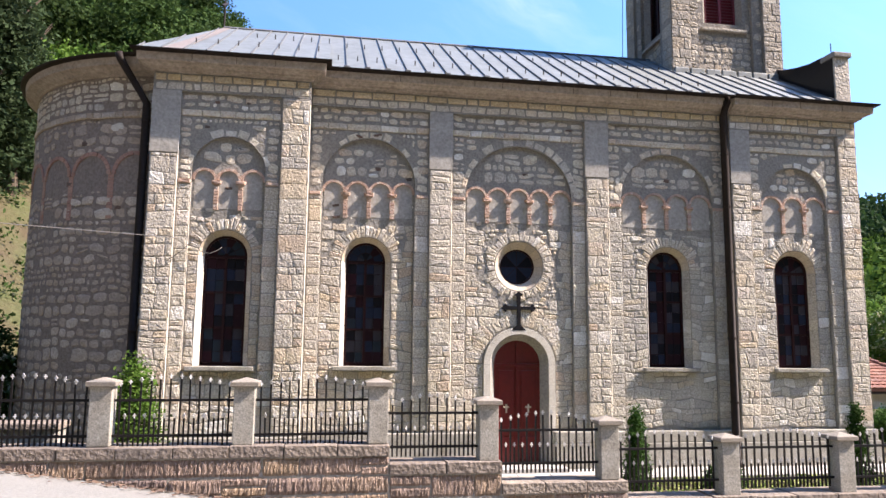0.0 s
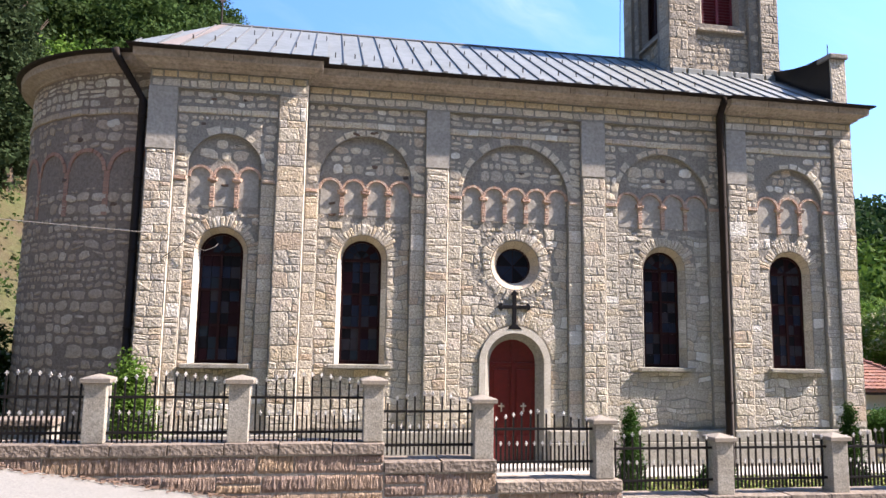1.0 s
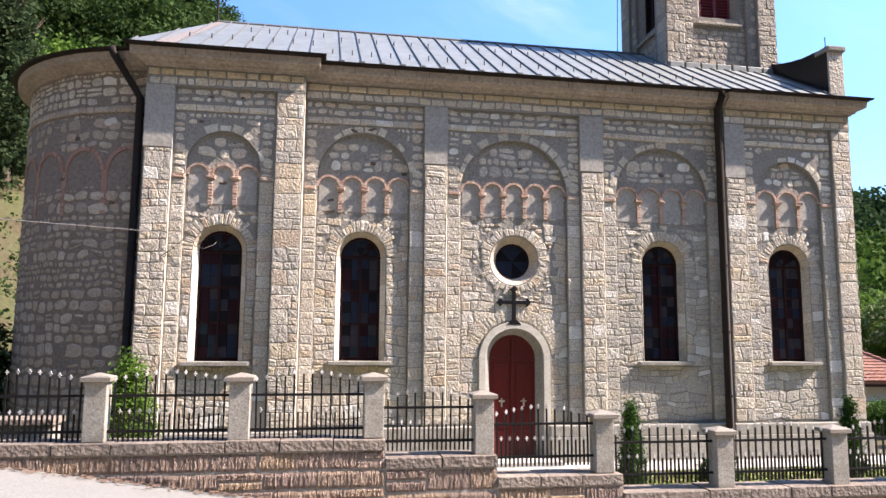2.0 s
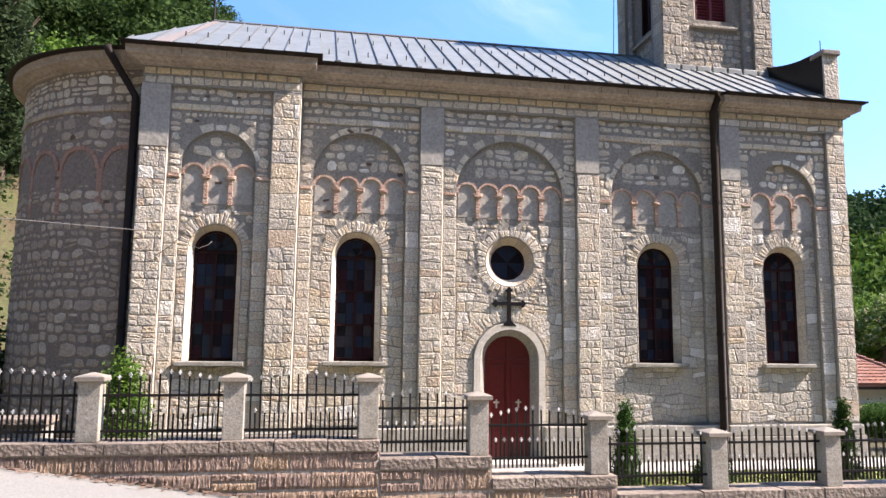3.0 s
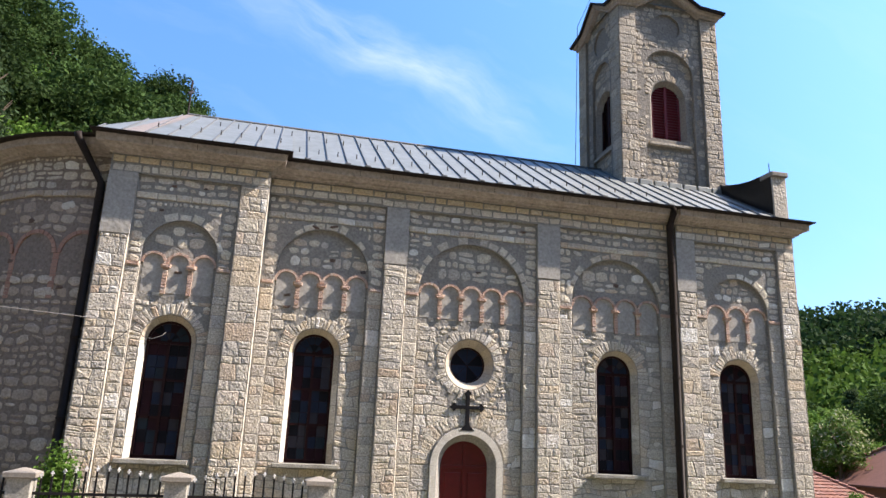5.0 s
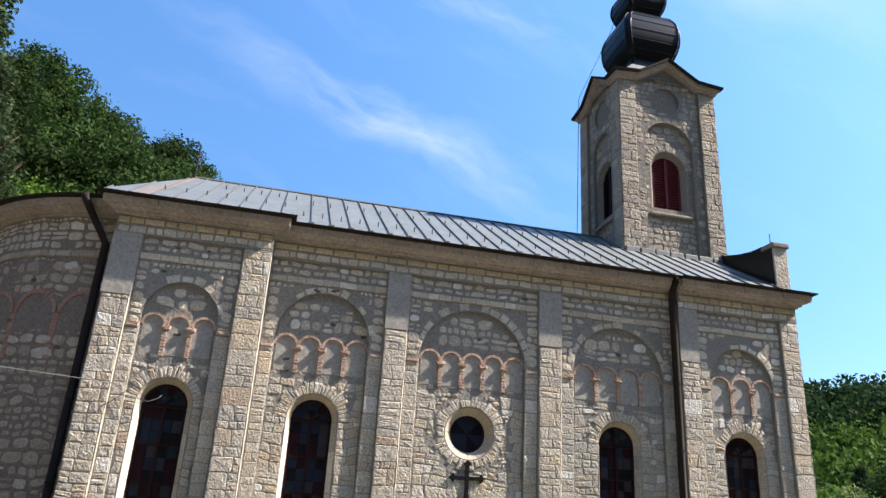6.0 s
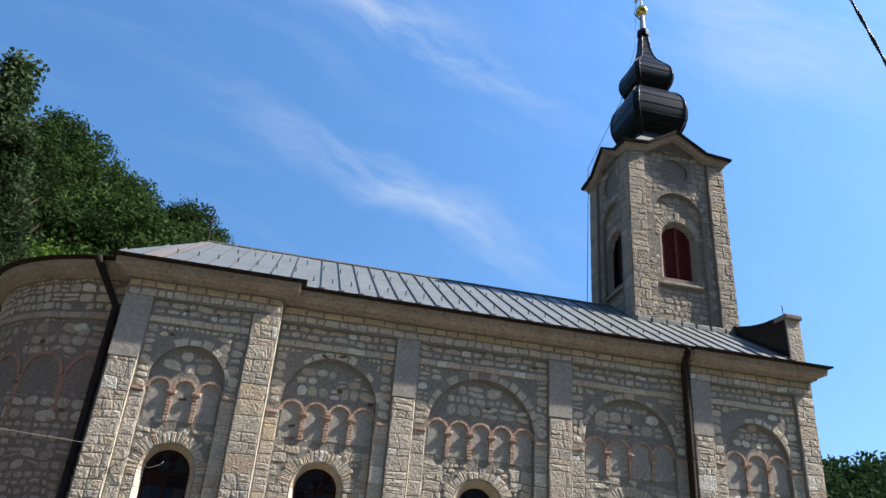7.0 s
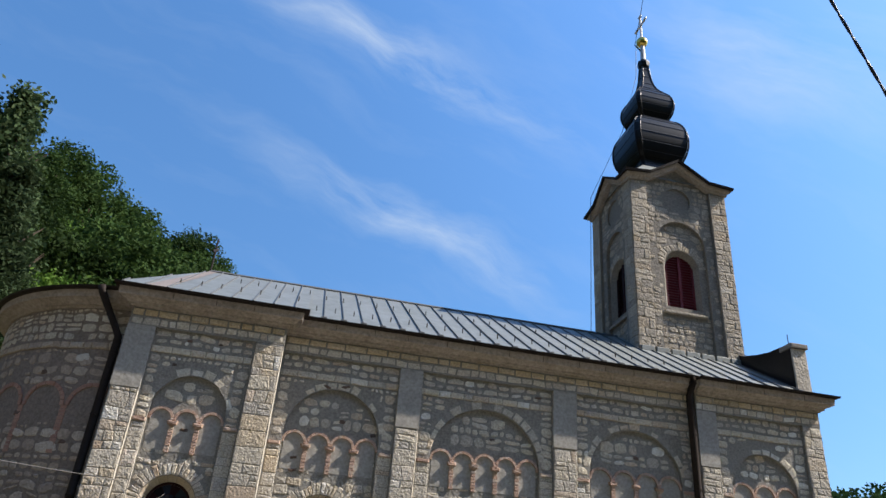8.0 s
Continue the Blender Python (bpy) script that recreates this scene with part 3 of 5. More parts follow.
    verts = [Vector(p) for p in pts] + [Vector(p) - Vector((0, 0, thick)) for p in pts]
    faces = [tuple(range(n)), tuple(range(2 * n - 1, n - 1, -1))] + [(i, n + i, n + (i + 1) % n, (i + 1) % n) for i in range(n)]
    return mesh_object(name, verts, faces, mat, church, "grey standing seam metal roof")


front = roof_quad("roof", [(-4.9, -0.41, EAVE_Z), (9.04, -0.41, EAVE_Z), (9.04, RIDGE_Y, RIDGE_Z), (-5.0, RIDGE_Y, RIDGE_Z)], ZINC)
roof_quad("roof", [(-9.13, 8.61, EAVE_Z), (-7.93, RIDGE_Y, RIDGE_Z), (9.2, RIDGE_Y, RIDGE_Z), (9.2, 8.61, EAVE_Z)], ZINC)
S1 = (RIDGE_Z - EAVE_Z) / (RIDGE_Y + 0.83)
bay_roof = roof_quad("roof", [(-9.13, -0.83, EAVE_Z), (-4.75, -0.83, EAVE_Z), (-4.75, RIDGE_Y, RIDGE_Z + 0.004), (-7.93, RIDGE_Y, RIDGE_Z + 0.004)], ZINC)
# hip and cone over the apse
verts = [(APSE_C.x, APSE_C.y, 10.8)] + [(APSE_C.x + 4.61 * math.cos(radians(a)), APSE_C.y + 4.61 * math.sin(radians(a)), EAVE_Z) for a in range(272, 87, -8)]
mesh_object("apse_roof", verts, [(0, i + 1, i) for i in range(1, len(verts) - 1)], ZINC, church, "low grey metal roof over the apse")
roof_quad("hip_roof", [(-9.13, 8.61, EAVE_Z), (-9.13, -0.83, EAVE_Z), APEX], ZINC)


def seam(p, q, parent, mat=ZINC):
    """A standing seam along the roof from p to q."""
    p, q = Vector(p), Vector(q)
    side = Vector((1, 0, 0)) * 0.009
    up = Vector((0, -0.02, 0.035))
    v = [p - side, p + side, p + side + up, p - side + up, q - side, q + side, q + side + up, q - side + up]
    return mesh_object("seam", v, [(0, 1, 2, 3), (7, 6, 5, 4), (0, 4, 5, 1), (1, 5, 6, 2), (2, 6, 7, 3), (3, 7, 4, 0)], mat, parent)


for i in range(28):
    x = -4.35 + 0.49 * i
    seam((x, -0.41, EAVE_Z), (x, RIDGE_Y, RIDGE_Z), front, SEAM_METAL)
    part("seam_end", box(x - 0.075, x + 0.075, -0.47, -0.36, EAVE_Z - 0.01, EAVE_Z + 0.045, 0.015), SEAM_METAL, front)
for i in range(9):
    x = -9.0 + 0.49 * i
    t = max(0.0, min(1.0, 1 - (-7.93 - x) / 1.2)) if x < -7.93 else 1.0
    seam((x, -0.83, EAVE_Z), (x, -0.83 + t * 4.93, EAVE_Z + t * (RIDGE_Z - EAVE_Z)), bay_roof, SEAM_METAL)
# rust-stained sheet along the hip
mesh_object("hip_sheet", [(-8.49, -0.84, EAVE_Z + 0.012), (-8.05, -0.84, EAVE_Z + 0.012), (-7.72, RIDGE_Y, RIDGE_Z + 0.016), (-7.94, RIDGE_Y, RIDGE_Z + 0.016)], [(0, 1, 2, 3)], RUST, church, "rust-stained sheet on the hip")
# ridge cap and snow hooks
bm = bmesh.new()
add_tube(bm, [(-7.93, RIDGE_Y, RIDGE_Z + 0.01), (5.6, RIDGE_Y, RIDGE_Z + 0.01)], 0.05, 6)
part("ridge_cap", bm, SEAM_METAL, church)
hook = bmesh.new()
add_box(hook, -0.012, 0.012, -0.01, 0.01, 0, 0.13)
add_box(hook, -0.012, 0.012, -0.012, 0.09, -0.01, 0.01)
hook_first = part("snow_hook", hook, DARK_METAL, church)
hook_first.location = (-8.0, 0.4, EAVE_Z + S1 * 1.23)
for i in range(30):
    for row, y in ((0, 0.5), (1, 2.3)):
        x = -7.5 + 0.49 * i + (0.245 if row else 0)
        if x > 5.3 or (x < -7.0 and row):
            continue
        h = hook_first.copy()
        scene.collection.objects.link(h)
        h.location = (x, y, (EAVE_Z + S1 * (y + 0.83)) if x < -4.75 else (EAVE_Z + SLOPE * (y + 0.41)))


# ---- downpipes ----
def downpipe(pts, r=0.07):
    bm = bmesh.new()
    add_tube(bm, pts, r, 10)
    pipe = part("downpipe", bm, DARK_METAL, church, "dark brown metal downpipe", True)
    top = pts[2]
    for z in (1.6, 3.2, 4.9, 6.6, 8.0):
        b = bmesh.new()
        add_lathe(b, [(r + 0.012, -0.02), (r + 0.012, 0.02)], 10, (top[0], top[1], z))
        part("pipe_clamp", b, DARK_METAL, pipe)
    return pipe


downpipe([(5.56, -0.40, 9.50), (5.56, -0.36, 9.36), (5.56, -0.14, 9.05), (5.56, -0.14, 0.15), (5.56, -0.25, 0.05)], 0.10)
downpipe([(-9.52, -0.42, 9.52), (-9.48, -0.40, 9.38), (-8.88, -0.26, 8.40), (-8.88, -0.22, 0.15), (-8.92, -0.3, 0.05)], 0.088)

# ---- parapet block over the west corner ----
bm = bmesh.new()
prof = [(0.05, 9.3), (0.05, 11.0), (0.45, 11.17), (1.0, 11.2), (1.55, 11.3), (2.3, 11.5), (4.1, 12.55), (5.9, 11.5), (8.2, 11.0), (8.2, 9.3)]
a = [bm.verts.new((9.05, y, z)) for y, z in prof]
b = [bm.verts.new((9.5, y, z)) for y, z in prof]
bm.faces.new(a)
bm.faces.new(b[::-1])
for i in range(len(prof)):
    bm.faces.new((a[i], a[(i + 1) % len(prof)], b[(i + 1) % len(prof)], b[i]))
part("west_parapet", bm, BLACK_TIN, church, "tin-clad parapet wall")
part("parapet_block", box(9.06, 9.52, 0.0, 0.42, 9.45, 11.0, 0.015), TOWER_STONE, church)
part("parapet_cap", box(9.01, 9.57, -0.07, 0.49, 11.0, 11.15, 0.03), TOWER_MORTAR, church)
bm = bmesh.new()
add_tube(bm, [(9.15, 0.2, 11.1), (9.15, 0.2, 11.5)], 0.012, 6)
part("lightning_rod", bm, IRON, church)

# ---- apse ----
bm = bmesh.new()
rows = [[bm.verts.new((x, y, z)) for x, y, _, _ in apse_plan] for z in (0.0, 9.3)]
for k in range(len(apse_plan) - 1):
    bm.faces.new((rows[0][k], rows[0][k + 1], rows[1][k + 1], rows[1][k]))
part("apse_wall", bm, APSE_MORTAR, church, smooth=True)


# ---- steeple ----
TX0, TX1, TY0, TY1 = 5.55, 9.27, 2.48, 5.74
TB, TT = 9.6, 18.0
TXC, TYC = (TX0 + TX1) / 2, (TY0 + TY1) / 2


def tower_face(origin, along, width, louvre=SHUTTER):
    """Corner piers, stepped panel with a blind arch and a roundel, on one side of the shaft."""
    origin, along = Vector(origin), Vector(along)
    outw = Vector((along.y, -along.x, 0))

    def put(bm):
        for v in bm.verts:
            u, d, z = v.co
            v.co = origin + along * u - outw * d + Vector((0, 0, z))
        return bm

    pier = 0.62
    c = width / 2
    half = c - pier - 0.32
    part("pier", put(box(0, pier, 0, 0.3, TB, TT - 0.24)), TOWER_MORTAR, church)
    part("pier", put(box(width - pier, width, 0, 0.3, TB, TT - 0.24)), TOWER_MORTAR, church)
    bm = bmesh.new()
    recess = arch_points(c, half, 11.2, 16.02 - half + 0.3, 18)
    add_plate(bm, (pier, width - pier, TB, 16.55), recess, (c, 13.6), 0.1, recess, 0.22)
    round_ = circle_points(c, 17.22, 0.5, 24)
    add_plate(bm, (pier, width - pier, 16.55, 17.8), round_, (c, 17.22), 0.1, round_, 0.17)
    part("blind_arch_wall", put(bm), TOWER_MORTAR, church)
    part("roundel", put(box(c - 0.55, c + 0.55, 0.17, 0.3, 16.60, 17.79)), TOWER_MORTAR, church)
    bm = bmesh.new()
    w_out, w_in = arch_points(c, 0.66, 13.05, 14.55), arch_points(c, 0.52, 13.05, 14.55)
    add_plate(bm, (c - half - 0.02, c + half + 0.02, 11.2, 16.4), w_out, (c, 14.0), 0.22, w_in, 0.4)
    part("panel_wall", put(bm), TOWER_MORTAR, church)
    part("sill", put(box(c - 0.78, c + 0.78, 0.11, 0.24, 12.78, 12.87, 0.02)), TOWER_STONE, church)
    # louvred shutters
    frame = part("shutter", put(box(c - 0.53, c + 0.53, 0.46, 0.5, 13.03, 15.08)), louvre, church, "dark red louvred belfry shutter")
    part("stile", put(box(c - 0.05, c + 0.05, 0.37, 0.46, 13.05, 15.07)), louvre, frame)
    for s in (-1, 1):
        part("stile", put(box(c + s * 0.49 - 0.035, c + s * 0.49 + 0.035, 0.38, 0.46, 13.05, 14.7)), louvre, frame)
    z = 13.12
    while z < 15.0:
        w = 0.5 if z < 14.55 else math.sqrt(max(0.0, 0.52 ** 2 - (z - 14.55) ** 2))
        bm = bmesh.new()
        v = [bm.verts.new(p) for p in ((c - w, 0.375, z), (c + w, 0.375, z), (c + w, 0.45, z + 0.07), (c - w, 0.45, z + 0.07), (c - w, 0.375, z + 0.014), (c + w, 0.375, z + 0.014), (c + w, 0.45, z + 0.084), (c - w, 0.45, z + 0.084))]
        for q in ((0, 1, 2, 3), (7, 6, 5, 4), (0, 4, 5, 1), (1, 5, 6, 2), (2, 6, 7, 3), (3, 7, 4, 0)):
            bm.faces.new([v[i] for i in q])
        part("slat", put(bm), louvre, frame)
        z += 0.1
    # stones
    place = lambda lift: (lambda u, v, out: tuple(origin + along * u + outw * (out - lift) + Vector((0, 0, v))))
    for u0 in (0.0, width - pier):
        joined("stonework", courses(u0, u0 + pier, 10.2, 17.7, (0.2, 0.42), (0.7, 1.8), 0.012, 0.12, bend=0.03), place(0), (0.006, 0.018), TOWER_STONE, church)["kind"] = "stuff"
    joined("stonework", courses(pier + 0.02, width - pier - 0.02, 10.2, 18.4, (0.16, 0.3), (0.8, 1.8), 0.035, 0.2, [recess, round_], wild=1.0, only=lambda u, v: v < 17.62 or v < 18.32 - 0.62 * abs(u - c)), place(0.1), (0.005, 0.014), TOWER_STONE, church)["kind"] = "stuff"
    joined("stonework", courses(c - half, c + half, 11.25, 16.2, (0.16, 0.3), (0.8, 1.8), 0.035, 0.2, [circle_points(c, 14.55, 0.95), arch_points(c, 0.68, 12.8, 14.0)], only=lambda u, v: inside(recess, u, v), wild=1.0), place(0.22), (0.005, 0.014), TOWER_STONE, church)["kind"] = "stuff"
    joined("stonework", voussoirs(c, 14.55, 0.68, 0.95, 0.1, math.pi - 0.1, 17, 0.014, 0.08), place(0.22), (0.006, 0.018), TOWER_STONE, church)["kind"] = "stuff"


TW = TX1 - TX0
tower_face((TX0, TY0, 0), (1, 0, 0), TW)
# left face: louvres in near-black wood, its shade put into their colour
tower_face((TX0, TY1, 0), (0, -1, 0), TY1 - TY0, FRAME_WOOD)
tower_face((TX1, TY0, 0), (0, 1, 0), TY1 - TY0)
tower_face((TX1, TY1, 0), (-1, 0, 0), TW)
part("tower_core", box(TX0 + 0.5, TX1 - 0.5, TY0 + 0.5, TY1 - 0.5, TB, 18.0), MORTAR, church)
# flashing where the shaft meets the roof
for i in range(7):
    part("flashing", box(TX0 + 0.05 + 0.52 * i, TX0 + 0.5 + 0.52 * i, TY0 - 0.07, TY0 + 0.02, 11.2, 11.42, 0.02), ZINC, church)

# gabled cornice with a pediment on each side
def gable_side(p, q):
    p, q = Vector(p), Vector(q)
    d = (q - p).normalized()
    o = Vector((d.y, -d.x, 0))
    ln = (q - p).length
    line = [(-0.0, 17.72), (ln * 0.19, 17.80), (ln * 0.5, 18.52), (ln * 0.81, 17.80), (ln, 17.72)]
    bm = bmesh.new()
    prof = [(-0.12, -0.03), (0.06, -0.02), (0.08, 0.06), (0.15, 0.10), (0.17, 0.2)]
    def rows_of(prof):
        out = []
        for i, (u, z) in enumerate(line):
            mit = -1 if i == 0 else 1 if i == len(line) - 1 else 0
            out.append([bm.verts.new(p + d * (u + mit * a) + o * a + Vector((0, 0, z + b))) for a, b in prof])
        return out
    rows = rows_of(prof)
    for r0, r1 in zip(rows, rows[1:]):
        for k in range(len(prof) - 1):
            bm.faces.new((r0[k], r0[k + 1], r1[k + 1], r1[k]))
    part("tower_cornice", bm, CORNICE, church)
    bm = bmesh.new()
    rows = rows_of([(0.15, 0.19), (0.25, 0.18), (0.27, 0.27), (-0.6, 0.36)])
    for r0, r1 in zip(rows, rows[1:]):
        for k in range(3):
            bm.faces.new((r0[k], r0[k + 1], r1[k + 1], r1[k]))
    part("eaves_sheet", bm, DARK_METAL, church)
    bm = bmesh.new()
    face = [bm.verts.new(p + d * u - o * 0.1 + Vector((0, 0, z))) for u, z in [(0.3, 17.79)] + [(min(max(u, 0.3), ln - 0.3), max(z + 0.1, 17.8)) for u, z in line] + [(ln - 0.3, 17.79)]]
    bm.faces.new(face)
    part("pediment", bm, TOWER_MORTAR, church)


corners = [(TX0, TY0, 0), (TX1, TY0, 0), (TX1, TY1, 0), (TX0, TY1, 0)]
for i in range(4):
    gable_side(corners[i], corners[(i + 1) % 4])
# low roof inside the gables, up to the foot of the onion
bm = bmesh.new()
lo = [bm.verts.new((x, y, 17.95)) for x, y in ((TX0, TY0), (TX1, TY0), (TX1, TY1), (TX0, TY1))]
hi = [bm.verts.new((TXC + sx * 0.9, TYC + sy * 0.9, 19.0)) for sx, sy in ((-1, -1), (1, -1), (1, 1), (-1, 1))]
for i in range(4):
    bm.faces.new((lo[i], lo[(i + 1) % 4], hi[(i + 1) % 4], hi[i]))
bm.faces.new(hi)
part("tower_roof", bm, ZINC, church)
for s, e in (((TX0, TYC), (TXC, TYC)), ((TX1, TYC), (TXC, TYC)), ((TXC, TY0), (TXC, TYC)), ((TXC, TY1), (TXC, TYC))):
    bm = bmesh.new()
    d = Vector((e[0] - s[0], e[1] - s[1], 0)).normalized()
    n = Vector((-d.y, d.x, 0))
    a0, a1 = Vector((s[0], s[1], 0)) - d * 0.25, Vector((e[0], e[1], 0))
    pts = [a0 + Vector((0, 0, 18.78)), a0 + n * 1.15 + Vector((0, 0, 18.02)), a0 - n * 1.15 + Vector((0, 0, 18.02)), a1 + Vector((0, 0, 18.9)), a1 + n * 1.15 + Vector((0, 0, 18.1)), a1 - n * 1.15 + Vector((0, 0, 18.1))]
    v = [bm.verts.new(p) for p in pts]
    bm.faces.new((v[0], v[1], v[4], v[3]))
    bm.faces.new((v[0], v[3], v[5], v[2]))
    part("gable_roof", bm, ZINC, church)

# onion: four sides with narrow chamfers, in two bulbs
OX, OY = 7.36, 4.1
CH = 0.86


def onion_plan(k):
    pts = [(1, -CH), (1, CH), (CH, 1), (-CH, 1), (-1, CH), (-1, -CH), (-CH, -1), (CH, -1)]
    return pts[k % 8]


def smooth_profile(keys, n=6):
    out = []
    for i in range(len(keys) - 1):
        p0, p1, p2, p3 = keys[max(i - 1, 0)], keys[i], keys[i + 1], keys[min(i + 2, len(keys) - 1)]
        for k in range(n):
            t = k / n
            out.append(tuple(0.5 * (2 * b + (c - a) * t + (2 * a - 5 * b + 4 * c - d) * t * t + (3 * b - a - 3 * c + d) * t ** 3) for a, b, c, d in zip(p0, p1, p2, p3)))
    return out + [keys[-1]]




def onion_bulb(keys, label):
    """A bulb of lapped sheets, with a rolled rib along each arris."""
    profile = smooth_profile(keys)
    lapped = []
    for i, (r, z) in enumerate(profile):
        lapped.append((r, z))
        if i % 5 == 4:
            lapped += [(r + 0.014, z + 0.004), (r + 0.002, z + 0.034)]
    bm = bmesh.new()
    add_lathe(bm, lapped, 8, (OX, OY, 0), onion_plan)
    bulb = part("onion_bulb", bm, BLACK_TIN, church, label)
    for k in range(8):
        bm = bmesh.new()
        ux, uy = onion_plan(k)
        add_tube(bm, [(OX + (r + 0.012) * ux, OY + (r + 0.012) * uy, z) for r, z in profile], 0.022, 6)
        part("rib", bm, BLACK_TIN, bulb, smooth=True)


onion_bulb([(0.84, 18.75), (0.80, 19.1), (0.78, 19.35), (0.93, 19.62), (1.08, 20.05), (1.13, 20.55), (1.08, 21.0), (0.90, 21.35), (0.66, 21.55), (0.52, 21.66)], "black tin onion dome, lower bulb")
onion_bulb([(0.50, 21.6), (0.62, 21.74), (0.76, 22.05), (0.82, 22.42), (0.76, 22.78), (0.56, 23.1), (0.35, 23.45), (0.22, 23.95), (0.165, 24.5), (0.15, 24.72)], "black tin onion dome, upper bulb")
bm = bmesh.new()
add_lathe(bm, [(0.16, 24.7), (0.24, 24.82), (0.27, 24.98), (0.24, 25.1), (0.14, 25.2)], 8, (OX, OY, 0))
part("collar", bm, BLACK_TIN, church)
bm = bmesh.new()
add_lathe(bm, [(0.12, 25.1), (0.10, 25.7), (0.09, 26.05)], 10, (OX, OY, 0))
part("mast", bm, SILVER, church)
bm = bmesh.new()
add_lathe(bm, [(0.05, 26.0)] + [(0.25 * math.sin(radians(a)), 26.26 - 0.25 * math.cos(radians(a))) for a in range(15, 180, 15)] + [(0.04, 26.52)], 16, (OX, OY, 0))
part("ball", bm, GOLD, church, "gilt ball", True)
bm = bmesh.new()
add_box(bm, OX - 0.045, OX + 0.045, OY - 0.03, OY + 0.03, 26.45, 27.75, 0.01)
add_box(bm, OX - 0.03, OX + 0.03, OY - 0.36, OY + 0.36, 27.22, 27.32, 0.01)
for dx, dy, dz in ((0, 0, 27.80), (0, -0.4, 27.27), (0, 0.4, 27.27)):
    for s in (-1, 1):
        add_box(bm, OX + dx - 0.04, OX + dx + 0.04, OY + dy + s * 0.06 - 0.05, OY + dy + s * 0.06 + 0.05, dz - 0.05, dz + 0.05, 0.015)
part("steeple_cross", bm, SILVER, church, "silver trefoil cross")
# lightning conductor down the steeple
bm = bmesh.new()
add_tube(bm, [(OX - 0.35, OY - 0.1, 25.9), (OX - 0.5, OY - 0.2, 24.0), (OX - 1.3, OY - 0.3, 20.9), (TX0 - 0.45, TY1 - 0.9, 18.2), (TX0 - 0.45, TY1 - 0.6, 12.2)], 0.012, 5)
part("lightning_wire", bm, CABLE, church)
bm = bmesh.new()
add_tube(bm, [(OX - 0.1, OY, 25.75), (OX - 0.4, OY - 0.1, 25.9)], 0.03, 6)
part("wire_bracket", bm, IRON, church)
bm = bmesh.new()
add_tube(bm, [(OX - 0.4, OY - 0.1, 25.9), (OX - 0.8, OY - 3.0, 29.0)], 0.012, 5)
part("aerial_wire", bm, CABLE, church)

# small iron cross on the roof's apex
bm = bmesh.new()
add_tube(bm, [(APEX[0], APEX[1], APEX[2] - 0.05), (APEX[0], APEX[1], APEX[2] + 1.15)], 0.03, 6)
add_tube(bm, [(APEX[0] - 0.02, APEX[1] - 0.35, APEX[2] + 0.55), (APEX[0] + 0.02, APEX[1] + 0.35, APEX[2] + 0.95)], 0.035, 6)
part("roof_cross", bm, DARK_METAL, church, "small rusty iron cross")

# ---- doors, windows and fittings of the long wall ----
PANES = [material("pane_" + n, [c, tuple(v * 1.3 for v in c)], rough=0.35, grain=6, stain=3, bump=0.06, by_piece=False, spec=0.1) for n, c in (("red", (0.020, 0.007, 0.011)), ("blue", (0.016, 0.022, 0.040)), ("grey", (0.036, 0.034, 0.042)), ("dark", (0.008, 0.008, 0.012)), ("teal", (0.018, 0.026, 0.036)))]


def tall_window(cx, y):
    """Round-headed window: frame, glazing bars, and coloured panes one by one."""
    z0, sp, w = WIN_Z0, WIN_SPRING, WIN_HALF
    bm = bmesh.new()
    outer, inner = arch_points(cx, w + 0.01, z0, sp), arch_points(cx, w - 0.06, z0 + 0.06, sp)
    ring = [[bm.verts.new((p[0], yy, p[1])) for p in pts] for pts, yy in ((outer, y - 0.05), (inner, y - 0.05), (inner, y + 0.05))]
    n = len(outer)
    for r0, r1 in zip(ring, ring[1:]):
        for k in range(n):
            bm.faces.new((r0[k], r0[(k + 1) % n], r1[(k + 1) % n], r1[k]))
    window = part("window", bm, FRAME_WOOD, church, "tall round-headed window with coloured leaded panes")
    part("sill", box(cx - 0.74, cx + 0.74, y - GLASS + PANEL - 0.16, y + 0.02, z0 - 0.10, z0 - 0.002, 0.015), POST, church, "pale stone window sill")
    rows, cols = 9, 4
    h, pw = (sp - z0 - 0.08) / rows, (2 * w - 0.12) / cols
    part("mullion", box(cx - 0.03, cx + 0.03, y - 0.055, y + 0.03, z0 + 0.03, sp), FRAME_WOOD, window)
    for r in (0, 3, 6, 9):
        z = z0 + 0.06 + r * h
        part("glazing_bar", box(cx - w + 0.02, cx + w - 0.02, y - 0.05, y + 0.03, z - 0.025, z + 0.025), FRAME_WOOD, window)
    for r in range(rows):
        for c in range(cols):
            x, z = cx - w + 0.06 + c * pw, z0 + 0.06 + r * h
            m = random.choices(PANES, (3, 3, 3, 3, 2))[0]
            part("pane", box(x + 0.006, x + pw - 0.006, y - 0.01 + random.uniform(-0.004, 0.004), y + 0.02, z + 0.006, z + h - 0.006), m, window)
    for k in range(6):
        a0, a1 = math.pi * k / 6 + 0.02, math.pi * (k + 1) / 6 - 0.02
        for r0, r1 in ((0.05, 0.2), (0.215, w - 0.05)):
            bm = bmesh.new()
            vs = [bm.verts.new((cx + r * math.cos(a), y - 0.005, sp + 0.03 + r * math.sin(a))) for r, a in ((r0, a0), (r1, a0), (r1, (a0 + a1) / 2), (r1, a1), (r0, a1))]
            bm.faces.new(vs)
            part("pane", bm, random.choice(PANES), window)
    bm = bmesh.new()
    bm.faces.new([bm.verts.new((p[0], y + 0.045, p[1])) for p in outer])
    part("lead_backing", bm, FRAME_WOOD, window)


for key, cx in WINDOWS.items():
    tall_window(cx, BAYS[key][2] + GLASS)

# round window over the door
